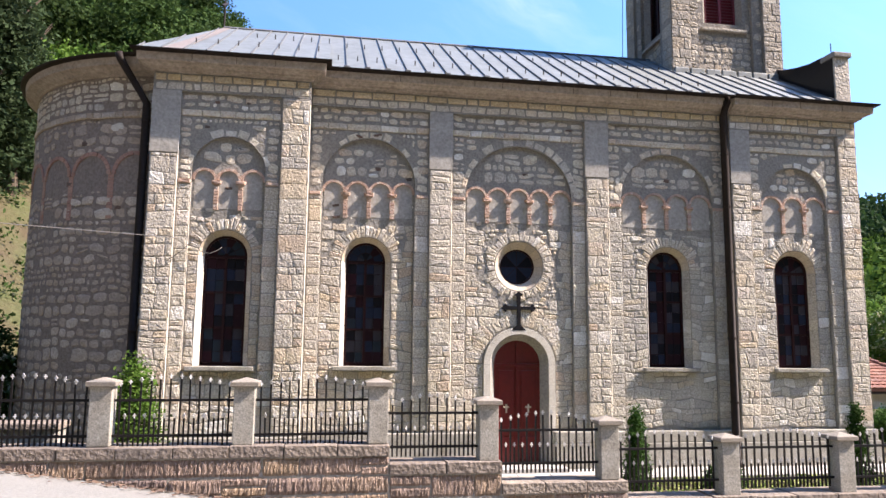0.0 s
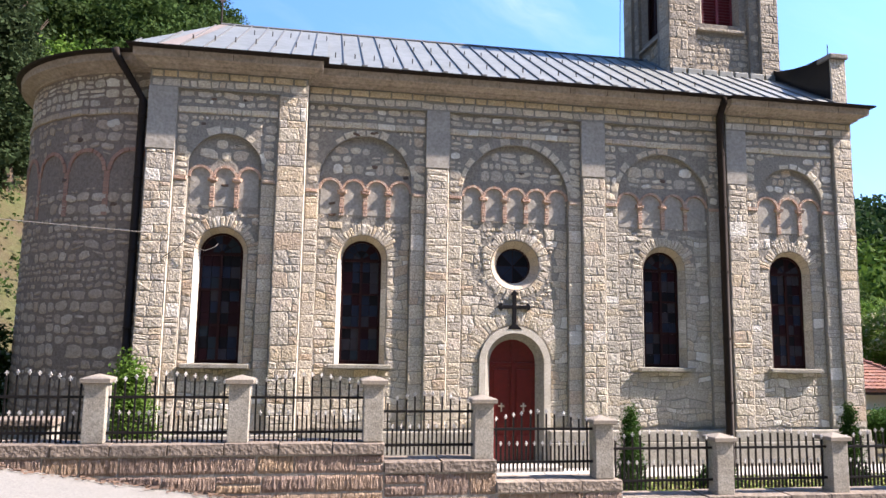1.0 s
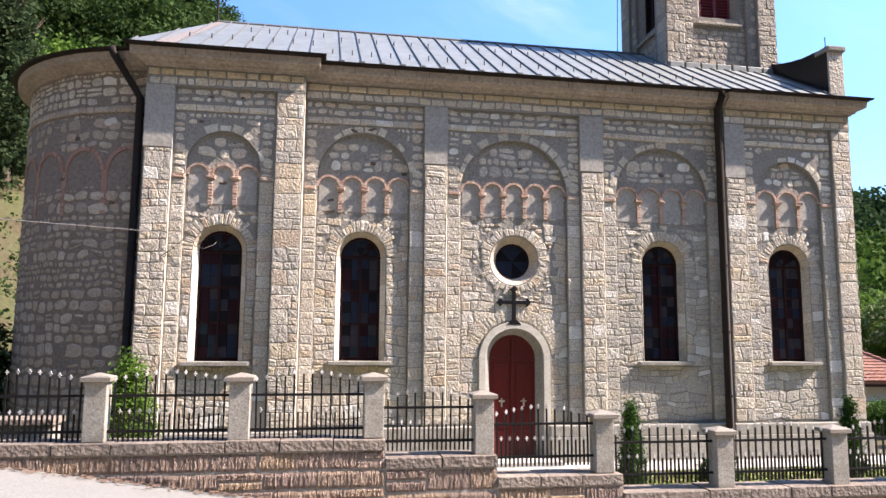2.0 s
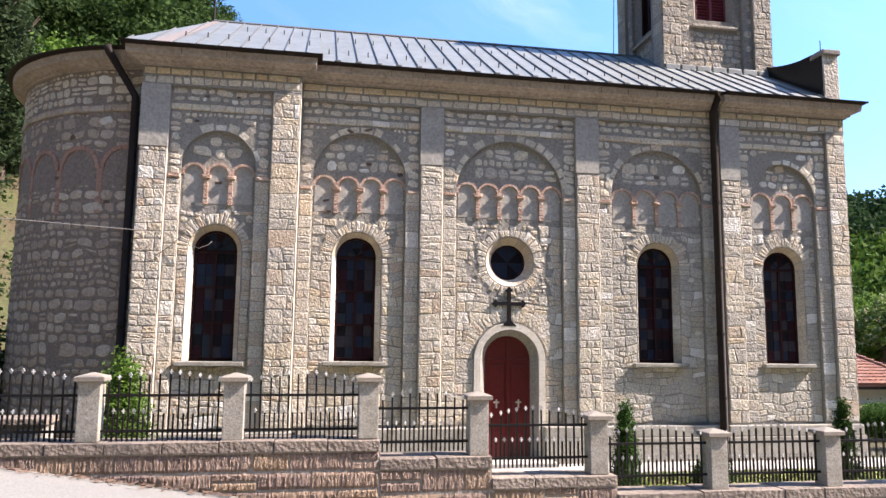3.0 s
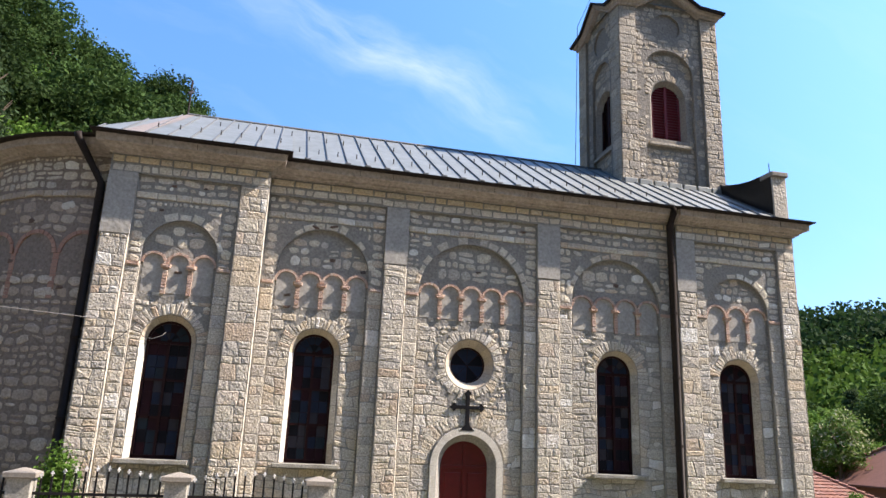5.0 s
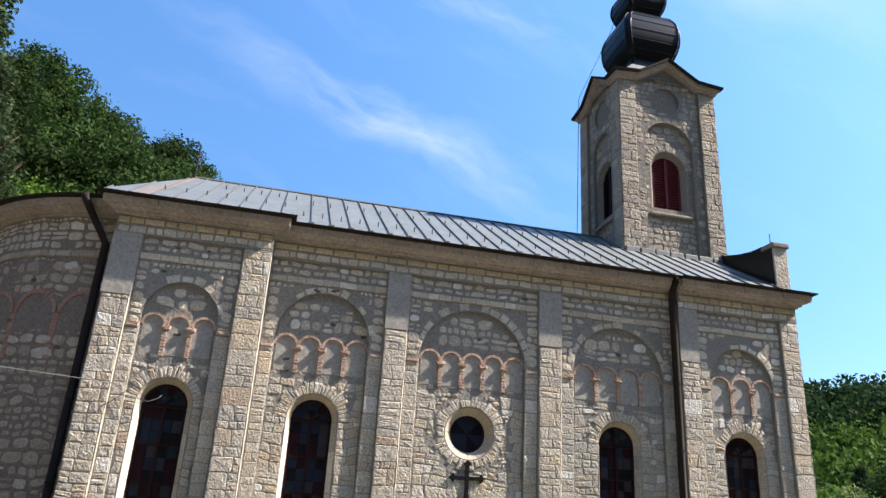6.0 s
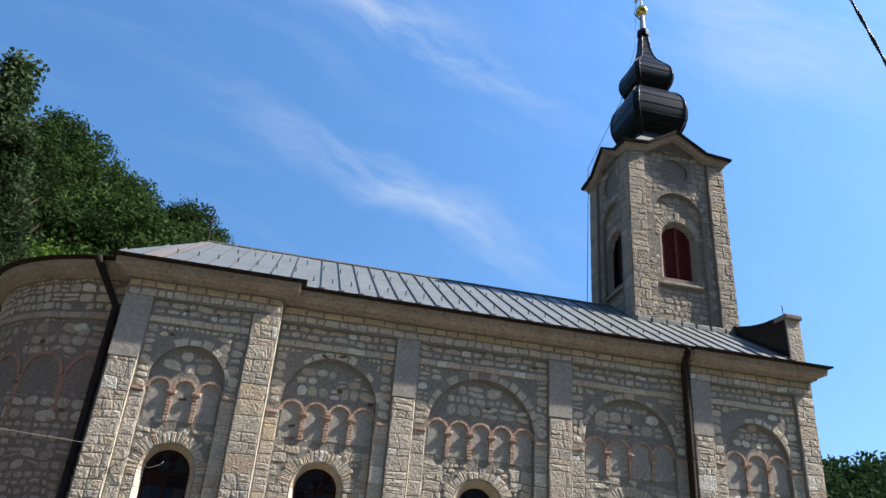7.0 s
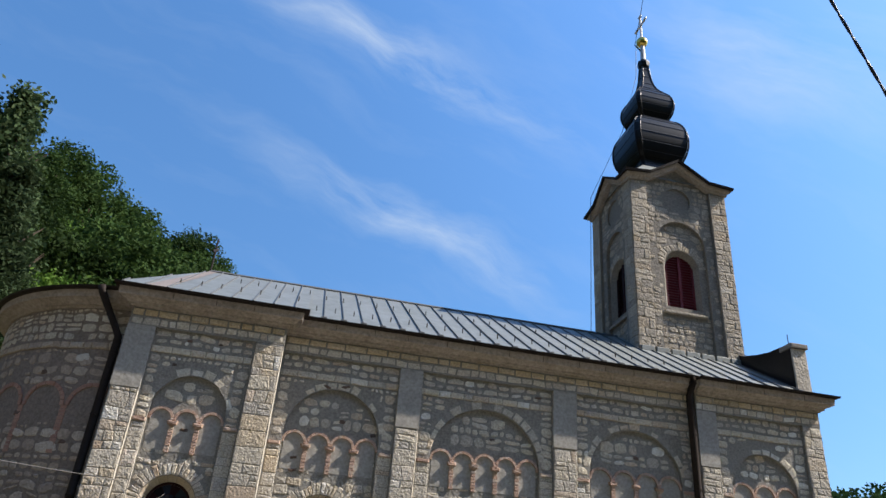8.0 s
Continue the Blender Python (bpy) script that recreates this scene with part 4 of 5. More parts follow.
oc = bmesh.new()
outer, inner = circle_points(DOOR_X, 4.92, 0.46), circle_points(DOOR_X, 4.92, 0.41)
ring = [[oc.verts.new((p[0], yy, p[1])) for p in pts] for pts, yy in ((outer, GLASS - 0.05), (inner, GLASS - 0.05), (inner, GLASS + 0.04))]
for r0, r1 in zip(ring, ring[1:]):
    for k in range(28):
        oc.faces.new((r0[k], r0[(k + 1) % 28], r1[(k + 1) % 28], r1[k]))
oculus = part("round_window", oc, FRAME_WOOD, church, "round window with dark leaded panes")
for k in range(8):
    bm = bmesh.new()
    a0, a1 = 2 * math.pi * k / 8 + 0.02, 2 * math.pi * (k + 1) / 8 - 0.02
    bm.faces.new([bm.verts.new((DOOR_X + r * math.cos(a), GLASS - 0.004, 4.92 + r * math.sin(a))) for r, a in ((0.01, (a0 + a1) / 2), (0.415, a0), (0.43, (a0 + a1) / 2), (0.415, a1))])
    part("pane", bm, PANES[1] if k % 3 else PANES[3], oculus)
bm = bmesh.new()
bm.faces.new([bm.verts.new((p[0], GLASS + 0.03, p[1])) for p in outer])
part("lead_backing", bm, FRAME_WOOD, oculus)

# red door
bm = bmesh.new()
pts = arch_points(DOOR_X, DOOR_HALF + 0.02, 0.0, DOOR_SPRING)
f0, f1 = [bm.verts.new((x, GLASS - 0.02, z)) for x, z in pts], [bm.verts.new((x, GLASS + 0.06, z)) for x, z in pts]
bm.faces.new(f0)
bm.faces.new(f1[::-1])
for i in range(len(pts)):
    bm.faces.new((f0[i], f0[(i + 1) % len(pts)], f1[(i + 1) % len(pts)], f1[i]))
door = part("door", bm, WOOD_RED, church, "closed dark red double door with a round head")
part("cover_strip", box(DOOR_X - 0.035, DOOR_X + 0.035, GLASS - 0.05, GLASS - 0.015, 0.02, 3.0, 0.01), WOOD_RED, door)
for s in (-1, 1):
    for z0, z1 in ((0.15, 0.75), (0.9, 2.35)):
        part("door_panel", box(DOOR_X + s * 0.29 - 0.19, DOOR_X + s * 0.29 + 0.19, GLASS - 0.045, GLASS - 0.015, z0, z1, 0.015), WOOD_RED, door)
    bm = bmesh.new()
    cx, cz = DOOR_X + s * 0.28, 1.42
    add_box(bm, cx - 0.02, cx + 0.02, GLASS - 0.07, GLASS - 0.045, cz - 0.10, cz + 0.11, 0.006)
    add_box(bm, cx - 0.075, cx + 0.075, GLASS - 0.068, GLASS - 0.046, cz + 0.02, cz + 0.058, 0.006)
    part("door_cross", bm, YELLOW, door, "small pale carved cross")
part("transom", box(DOOR_X - DOOR_HALF, DOOR_X + DOOR_HALF, GLASS - 0.05, GLASS - 0.015, 2.44, 2.52, 0.01), WOOD_RED, door)
# cream surround and step
face_p = flat(PANEL)
sur = voussoirs(DOOR_X, DOOR_SPRING, DOOR_HALF + 0.17, DOOR_HALF + 0.33, 0.0, math.pi, 24, 0.001)
for s in (-1, 1):
    for i in range(5):
        a, b = DOOR_X + s * (DOOR_HALF + 0.17), DOOR_X + s * (DOOR_HALF + 0.33)
        lo, hi = min(a, b), max(a, b)
        sur.append([(lo, 0.02 + 0.496 * i), (hi, 0.02 + 0.496 * i), (hi, 0.51 + 0.496 * i), (lo, 0.51 + 0.496 * i)])
singly("surround_stone", sur, face_p, (0.048, 0.052), CREAM, church, 0.03)
part("door_step", box(DOOR_X - 1.0, DOOR_X + 1.0, -0.55, GLASS, 0.0, 0.14, 0.02), PAVING, church)

# iron cross over the door
bm = bmesh.new()
cx, cz = 0.03, 3.88
add_box(bm, cx - 0.05, cx + 0.05, PANEL - 0.057, PANEL - 0.017, 3.36, 4.2, 0.008)
add_box(bm, cx - 0.34, cx + 0.34, PANEL - 0.055, PANEL - 0.019, cz - 0.045, cz + 0.045, 0.008)
for px, pz, dx, dz in ((cx, 4.2, 0, 1), (cx - 0.34, cz, -1, 0), (cx + 0.34, cz, 1, 0)):
    q = [(px + dz * 0.105, pz + dx * 0.105), (px + dx * 0.10, pz + dz * 0.10), (px - dz * 0.105, pz - dx * 0.105), (px - dx * 0.07, pz - dz * 0.07)]
    a = [bm.verts.new((x, PANEL - 0.056, z)) for x, z in q]
    b = [bm.verts.new((x, PANEL - 0.018, z)) for x, z in q]
    bm.faces.new(a)
    bm.faces.new(b[::-1])
    for i in range(4):
        bm.faces.new((a[i], a[(i + 1) % 4], b[(i + 1) % 4], b[i]))
q = [(cx - 0.05, 3.46), (cx - 0.19, 3.33), (cx + 0.19, 3.33), (cx + 0.05, 3.46)]
a = [bm.verts.new((x, PANEL - 0.058, z)) for x, z in q]
b = [bm.verts.new((x, PANEL - 0.02, z)) for x, z in q]
bm.faces.new(a)
bm.faces.new(b[::-1])
for i in range(4):
    bm.faces.new((a[i], a[(i + 1) % 4], b[(i + 1) % 4], b[i]))
part("wall_cross", bm, CAST_IRON, church, "dark iron cross fixed over the door")

# ---- brick arcades under the blind arches ----
ARCADES = {"one": (-7.79, -6.16, 3, 6.72), "two": (-4.85, -2.60, 4, 6.66), "three": (-1.33, 1.41, 5, 6.66), "four": (2.75, 5.27, 4, 6.66), "five": (6.66, 8.54, 3, 6.72)}
for key, (x0, x1, n, top) in ARCADES.items():
    y = BAYS[key][2] + PANEL
    pitch = (x1 - x0) / n
    r = pitch / 2 - 0.05
    polys, cols, caps = [], [], []
    base = 5.98
    spring = top - 0.05
    for i in range(n):
        cx = x0 + pitch * (i + 0.5)
        polys += voussoirs(cx, spring, r, r + 0.062, 0.0, math.pi, 13, 0.0015)
        if i:
            z = base
            while z < spring - 0.12:
                w = 0.05 + random.uniform(-0.006, 0.006)
                cols.append([(x0 + pitch * i - w, z), (x0 + pitch * i + w, z), (x0 + pitch * i + w, z + 0.062), (x0 + pitch * i - w, z + 0.062)])
                z += 0.07
            cx = x0 + pitch * i
            caps.append([(cx - 0.10, spring - 0.09), (cx + 0.10, spring - 0.09), (cx + 0.12, spring - 0.01), (cx - 0.12, spring - 0.01)])
    joined("brick_arcade", polys, flat(y), (0.05, 0.056), BRICK, church, "orange brick arcading", 0.02)["kind"] = "stuff"
    joined("brickwork", cols, flat(y), (0.05, 0.06), BRICK, church, "orange brick colonnettes", 0.04)["kind"] = "stuff"
    singly("capital", caps, flat(y), (0.10, 0.11), BRICK, church, 0.1)
    bay = BAYS[key]
    bands = [[(bay[0] + 0.01, spring - 0.10), (x0 - 0.02, spring - 0.10), (x0 - 0.02, spring - 0.02), (bay[0] + 0.01, spring - 0.02)], [(x1 + 0.02, spring - 0.10), (bay[1] - 0.01, spring - 0.10), (bay[1] - 0.01, spring - 0.02), (x1 + 0.02, spring - 0.02)]]
    singly("impost_band", bands, flat(bay[2] + STEP), (0.04, 0.05), BRICK, church, 0.1)
    # recessed render inside the little arches
    fill = [arch_points(x0 + pitch * (i + 0.5), r - 0.004, base + 0.03, spring, 10) for i in range(n)]
    for p in fill:
        mesh_object("niche", [(u, y - 0.008, v) for u, v in p], [tuple(range(len(p)))], RENDER_GREY, church)

# ---- stonework of the long wall ----
for x0, x1, y in PILASTERS:
    singly("block", courses(x0 + 0.015, x1 - 0.028, 0.95, 8.66 if x0 in (-5.83, 8.92) else 7.22, (0.15, 0.40), (0.6, 1.9), 0.012, 0.13, bend=0.03), flat(y), (0.006, 0.016), STONE, church)
for key, (x0, x1, y, cx, half, spring) in BAYS.items():
    # narrow step beside the pilasters, in dressed blocks
    for a, b in ((x0, cx - half), (cx + half, x1)):
        joined("stonework", courses(a + 0.005, b - 0.005, 0.95, 6.55, (0.15, 0.4), (0.9, 1.7), 0.012, 0.12, bend=0.02), flat(y + STEP), (0.006, 0.016), GREY_SHADE_STONE if key in ("four", "five") else STONE, church)["kind"] = "stuff"
        joined("stonework", courses(a + 0.02, b - 0.02, 6.66, 8.12, (0.16, 0.28), (0.8, 1.5), 0.045, 0.22, wild=1.0), flat(y + STEP), (0.007, 0.016), RUBBLE, church)["kind"] = "stuff"
    arch_ring = circle_points(cx, spring, half + 0.26, 32)
    joined("stonework", courses(cx - half, cx + half, spring + 0.1, 8.12, (0.15, 0.28), (0.8, 1.8), 0.05, 0.24, [arch_ring], wild=1.0), flat(y + STEP), (0.007, 0.016), RUBBLE, church)["kind"] = "stuff"
    joined("stonework", [q for q in voussoirs(cx, spring, half + 0.02, half + 0.17, 0.15, math.pi - 0.15, int(half * 11), 0.05, 0.05) if random.random() < 0.75], flat(y + STEP), (0.004, 0.012), RUBBLE, church)["kind"] = "stuff"
    # string course and upper field
    joined("string_course", courses(x0 + 0.01, x1 - 0.01, 8.14, 8.30, (0.155, 0.16), (1.3, 3.2), 0.012, 0.10, bend=0.012), flat(y + STEP), (0.03, 0.045), RUBBLE, church)["kind"] = "stuff"
    joined("stonework", courses(x0 + 0.02, x1 - 0.02, 8.34, TOP - 0.01, (0.16, 0.2), (0.9, 2.4), 0.06, 0.2, wild=0.8), flat(y + STEP), (0.007, 0.016), RUBBLE, church)["kind"] = "stuff"
    # tympanum above the arcade
    asp = ARCADES[key][3] + 0.02
    rr = (ARCADES[key][1] - ARCADES[key][0]) / ARCADES[key][2] / 2
    joined("stonework", courses(cx - half, cx + half, asp + rr + 0.05, spring + half, (0.14, 0.34), (0.7, 1.6), 0.045, 0.26, only=lambda u, v: (u - cx) ** 2 + (v - spring) ** 2 < (half - 0.12) ** 2 or v < spring, keep=0.9, wild=1.0), flat(y + PANEL), (0.006, 0.016), RUBBLE, church)["kind"] = "stuff"
    # a few stones showing in the render of the niches
    joined("stonework", courses(cx - half, cx + half, 5.6, asp - 0.1, (0.12, 0.2), (1.0, 2.0), 0.07, 0.3, openings[key], keep=0.3, wild=1.0), flat(y + PANEL), (0.002, 0.007), RUBBLE, church)["kind"] = "stuff"
    # main field round the opening
    lo_, hi_ = cx - half + 0.01, cx + half - 0.01
    if key == "three":
        mid_x, hw, sill, head = DOOR_X, DOOR_HALF + 0.345, 0.95, DOOR_SPRING
    else:
        mid_x, hw, sill, head = WINDOWS[key], WIN_HALF + SPLAY + 0.004, WIN_Z0 - 0.11, WIN_SPRING
    rows = []
    for a, b, c, d in ((lo_, hi_, 0.95, sill), (lo_, mid_x - hw, sill, head), (mid_x + hw, hi_, sill, head), (lo_, hi_, head, 5.85)):
        if d - c < 0.1:
            continue
        holes = openings[key] if c == head else ()
        some = courses(a, b, c, d, (0.12, 0.30), (0.7, 2.0), 0.016, 0.16, holes, bend=0.075)
        rows += chinked(some, a, b, c, d, holes) if c == head else some
    if key == "three":
        singly("stone", rows, flat(y + PANEL), (0.006, 0.017), STONE, church)
    else:
        joined("stonework", rows, flat(y + PANEL), (0.006, 0.017), GREY_SHADE_STONE if key in ("four", "five") else STONE, church)["kind"] = "stuff"
    if key == "three":
        v = voussoirs(DOOR_X, 4.92, 0.64, 0.86, 0.0, 2 * math.pi, 36, 0.014, 0.07)
        w = voussoirs(DOOR_X, DOOR_SPRING, DOOR_HALF + 0.38, DOOR_HALF + 0.72, 0.1, math.pi - 0.1, 21, 0.016, 0.10)
        joined("stonework", w, flat(y + PANEL - 0.008), (0.004, 0.012), STONE, church)["kind"] = "stuff"
    else:
        wx = WINDOWS[key]
        v = voussoirs(wx, WIN_SPRING, WIN_HALF + SPLAY + 0.01, WIN_HALF + SPLAY + 0.27, 0.0, math.pi, 25, 0.014, 0.09)
    singly("voussoir", v, flat(y + PANEL), (0.006, 0.022), STONE, church)
    # cream lining of the splayed reveal
    def lining(cx_, cz_, r_in, r_out, a0, a1, n):
        for i in range(n):
            b0, b1 = a0 + (a1 - a0) * i / n + 0.006, a0 + (a1 - a0) * (i + 1) / n - 0.006
            q = [(cx_ + r * math.cos(a), yy, cz_ + r * math.sin(a)) for r, yy in ((r_out - 0.008, y + PANEL - 0.005), (r_in - 0.008, y + GLASS - 0.06)) for a in (b0, (b0 + b1) / 2, b1)]
            mesh_object("reveal_stone", q, [(0, 1, 4, 3), (1, 2, 5, 4)], YELLOW, church)
    if key == "three":
        lining(DOOR_X, 4.92, 0.45, 0.62, 0.0, 2 * math.pi, 16)
    else:
        lining(wx, WIN_SPRING, WIN_HALF, WIN_HALF + SPLAY, 0.0, math.pi, 9)
        # jambs: sunlit left in cream, shaded right in darker stone, light set by colour
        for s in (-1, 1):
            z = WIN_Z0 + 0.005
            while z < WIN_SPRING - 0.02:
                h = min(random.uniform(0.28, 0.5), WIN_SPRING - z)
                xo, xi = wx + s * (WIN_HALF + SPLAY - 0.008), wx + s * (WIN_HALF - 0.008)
                mesh_object("reveal_stone", [(xo, y + PANEL - 0.005, z + 0.005), (xi, y + GLASS - 0.06, z + 0.005), (xi, y + GLASS - 0.06, z + h - 0.005), (xo, y + PANEL - 0.005, z + h - 0.005)], [(0, 1, 2, 3)], CREAM if s < 0 else GREY_SHADE_STONE, church)
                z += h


def arris(x, y, z0, z1):
    """Worn pale mortar along an upright edge, chamfered to the side."""
    verts, faces, z = [], [], z0
    while z < z1:
        w, lift = random.uniform(0.008, 0.026), random.uniform(0.002, 0.009)
        verts += [(x - w, y + 0.004, z), (x - w, y - lift, z), (x + 0.005, y + w, z), (x - 0.004, y + w + 0.02, z)]
        z += random.uniform(0.06, 0.16)
    for i in range(len(verts) // 4 - 1):
        faces += [(4 * i + k, 4 * i + k + 1, 4 * i + k + 5, 4 * i + k + 4) for k in range(3)]
    mesh_object("edge_pointing", verts, faces, POINTING, church)


for x0, x1, y in PILASTERS:
    arris(x1, y, 0.95, 8.6 if x0 in (-5.83, 8.92) else 7.22)
for x0, x1, y, cx, half, spring in BAYS.values():
    arris(cx - half, y + STEP, 0.95, spring - 0.1)
# frieze: a pale dentil-like course under the cornice
for x0, x1, y in ((-8.70, -5.19, -0.42), (-5.15, 5.73, 0.0), (5.77, 9.48, -0.08)):
    joined("frieze_course", courses(x0, x1, 8.925, 9.10, (0.17, 0.175), (1.4, 3.2), 0.040, 0.05, bend=0.006), flat(y), (0.035, 0.06), FRIEZE, church)["kind"] = "stuff"
    joined("stonework", courses(x0, x1, 8.73, 8.91, (0.17, 0.18), (0.9, 2.2), 0.035, 0.16), flat(y), (0.002, 0.008), RUBBLE, church)["kind"] = "stuff"


# ---- apse stonework: rubble in wide joints, shallow brick arcade ----
def apse_place(u, v, out):
    a = radians(270) - u / APSE_R
    return (APSE_C.x + (APSE_R + out) * math.cos(a), APSE_C.y + (APSE_R + out) * math.sin(a), v)


ARC_R = 0.46
apse_holes = [circle_points(0.75 + 1.13 * i, 6.78, ARC_R + 0.06, 20) for i in range(6)]
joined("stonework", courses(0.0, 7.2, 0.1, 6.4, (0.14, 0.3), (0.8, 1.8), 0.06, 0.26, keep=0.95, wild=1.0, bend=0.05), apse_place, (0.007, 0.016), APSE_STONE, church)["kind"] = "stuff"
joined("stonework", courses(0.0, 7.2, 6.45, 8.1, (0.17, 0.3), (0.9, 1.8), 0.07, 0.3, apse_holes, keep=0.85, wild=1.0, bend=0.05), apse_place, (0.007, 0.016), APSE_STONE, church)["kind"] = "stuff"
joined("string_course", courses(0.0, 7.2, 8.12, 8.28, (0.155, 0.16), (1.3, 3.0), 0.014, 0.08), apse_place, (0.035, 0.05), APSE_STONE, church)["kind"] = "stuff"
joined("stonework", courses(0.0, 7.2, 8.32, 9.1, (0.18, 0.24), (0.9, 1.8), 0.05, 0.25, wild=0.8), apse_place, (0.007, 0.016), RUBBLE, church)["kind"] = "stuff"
for i in range(6):
    u = 0.75 + 1.13 * i
    joined("brick_arcade", voussoirs(u, 6.78, ARC_R, ARC_R + 0.09, 0.0, math.pi, 13, 0.012), apse_place, (0.02, 0.035), APSE_BRICK, church, "", 0.04)["kind"] = "stuff"
    col = [[(u + 0.565 - 0.07, 5.75 + 0.08 * k), (u + 0.565 + 0.07, 5.75 + 0.08 * k), (u + 0.565 + 0.07, 5.82 + 0.08 * k), (u + 0.565 - 0.07, 5.82 + 0.08 * k)] for k in range(13)]
    joined("brickwork", col, apse_place, (0.007, 0.016), APSE_BRICK, church, "", 0.04)["kind"] = "stuff"

# dark brick ends and pale patches let into the wall
def odd_stones(spots, place, mat, name, sx=0.11, sz=0.06):
    for u, v in spots:
        tilt = random.uniform(-0.3, 0.3)
        poly = []
        for k in range(8):
            a = math.tau * (k + random.uniform(-0.3, 0.3)) / 8
            rad = random.uniform(0.62, 1.0) * (abs(math.cos(a)) ** 5 + abs(math.sin(a)) ** 5) ** -0.2
            x, z = 0.85 * sx * rad * math.cos(a), 0.85 * sz * rad * math.sin(a)
            poly.append((u + x - tilt * z, v + z + tilt * x))
        mesh_object(name, *block(poly, 0.016, place), mat, church)


odd_stones([(-3.52, 7.23), (0.21, 7.25), (4.05, 7.28), (-2.75, 7.0)], flat(PANEL), SOOT, "dark_stone")
odd_stones([(-6.98, 6.50), (-6.72, 7.42)], flat(-0.42 + PANEL), SOOT, "dark_stone", 0.12, 0.05)
odd_stones([(-4.52, 6.28), (-4.5, 6.0)], flat(PANEL), SOOT, "dark_stone", 0.13, 0.05)
odd_stones([(-6.6, 8.52), (-7.3, 8.5), (-7.5, 7.9)], flat(-0.42 + STEP), SOOT, "dark_stone", 0.08, 0.045)
odd_stones([(-3.55, 8.05), (1.35, 8.45), (-4.0, 8.0)], flat(STEP), SOOT, "dark_stone", 0.14, 0.05)
odd_stones([(0.55, 5.55), (1.55, 7.4), (4.95, 4.6), (5.0, 5.1), (8.75, 5.4), (8.8, 4.2), (5.1, 3.2)], flat(PANEL), CREAM, "pale_stone", 0.12, 0.09)
odd_stones([(1.25, 7.9), (0.6, 8.22)], apse_place, CREAM, "pale_stone", 0.2, 0.15)
odd_stones([(1.1, 6.0), (2.1, 7.55), (2.5, 6.6)], apse_place, SOOT, "dark_stone", 0.12, 0.07)

# ---- ground, road, retaining wall ----
def smoothstep(a, b, x):
    t = np.clip((x - a) / (b - a), 0, 1)
    return t * t * (3 - 2 * t)


def road_height(x, y):
    return np.maximum(0.67 - 0.15 * (x + 4.7), -0.9) - 0.07 * (np.maximum(y, -25) + 6.5)


def ground_height(x, y):
    x, y = np.asarray(x, float), np.asarray(y, float)
    d = -0.80 * (x + 13.5) + 0.60 * (y - 8.0)
    hill = 0.80 * np.maximum(d, 0) - 0.45 * np.maximum(d - 37, 0) - 0.35 * np.maximum(d - 55, 0)
    hill *= smoothstep(-14, 2, y)
    valley = -2.2 * smoothstep(12, 30, x)
    e = 0.80 * (x - 60) + 0.60 * (y - 40)
    far = 0.30 * np.maximum(e, 0) - 0.28 * np.maximum(e - 105, 0)
    behind = 0.30 * np.maximum(y - 75, 0) - 0.22 * np.maximum(y - 190, 0)
    land = np.maximum(np.maximum(hill, valley), np.maximum(far + valley, np.where(y > 0, behind + valley, -9)))
    yard = land + smoothstep(-11.0, -16.0, x) * 1.2 * (y < 8)
    # slope behind the viewer, out of view, added to hold sky light off the wall
    sky_screen = 1.05 * np.maximum(-22 - y, 0) - 0.9 * np.maximum(-95 - y, 0)
    return np.where(y < -6.2, road_height(x, y) - 0.06 + sky_screen, yard - 0.02)


def ground_sheet():
    xs = np.unique(np.concatenate([np.linspace(-30, 40, 106), np.linspace(-260, -30, 40), np.linspace(40, 420, 60)]))
    ys = np.unique(np.concatenate([np.linspace(-180, -40, 16), np.linspace(-40, -6.25, 20), [-6.15], np.linspace(-6.1, 40, 80), np.linspace(40, 460, 70)]))
    X, Y = np.meshgrid(xs, ys)
    Z = ground_height(X, Y)
    for i in range(len(ys)):
        for j in range(len(xs)):
            if ys[i] > 10 or xs[j] < -16:
                Z[i, j] += 0.5 * noise.noise((xs[j] * 0.13, ys[i] * 0.13, 3.0))
    n = len(xs)
    verts = np.stack([X.ravel(), Y.ravel(), Z.ravel()], 1).tolist()
    faces = [(i * n + j, i * n + j + 1, (i + 1) * n + j + 1, (i + 1) * n + j) for i in range(len(ys) - 1) for j in range(n - 1)]
    return tagged(mesh_object("ground", verts, faces, GRASS, None, smooth=True), "grassy ground with dry patches rising to a hill", "ground", kind="structure")


ground_sheet()
xs, ys = np.linspace(-30, 30, 61), np.linspace(-26, -6.42, 24)
verts = [(float(x), float(y), float(road_height(x, y)) + 0.012 * noise.noise((x * 0.8, y * 0.8, 0))) for y in ys for x in xs]
tagged(mesh_object("road", verts, [(i * 61 + j, i * 61 + j + 1, (i + 1) * 61 + j + 1, (i + 1) * 61 + j) for i in range(23) for j in range(60)], ASPHALT, None, smooth=True), "pale worn asphalt road sloping downhill", "road", kind="structure")
# dry litter in the gutter along the wall
verts, faces = [], []
for i in range(900):
    x = random.uniform(-12, 2)
    y = -6.45 - abs(random.gauss(0, 0.16))
    z = float(road_height(x, y)) + 0.012
    a, r = random.uniform(0, 6.28), random.uniform(0.02, 0.06)
    k = len(verts)
    verts += [(x + r * math.cos(a + b), y + r * 0.5 * math.sin(a + b), z + random.uniform(0, 0.03)) for b in (0, 1.6, 3.1, 4.7)]
    faces.append((k, k + 1, k + 2, k + 3))
tagged(mesh_object("leaf_litter", verts, faces, DEAD_LEAF), "dry brown litter along the wall foot", "litter", kind="stuff")
# white paving round the church
paving = thing("paving", (0, 0, 0), "white paving slabs along the church wall", "paving", kind="structure")
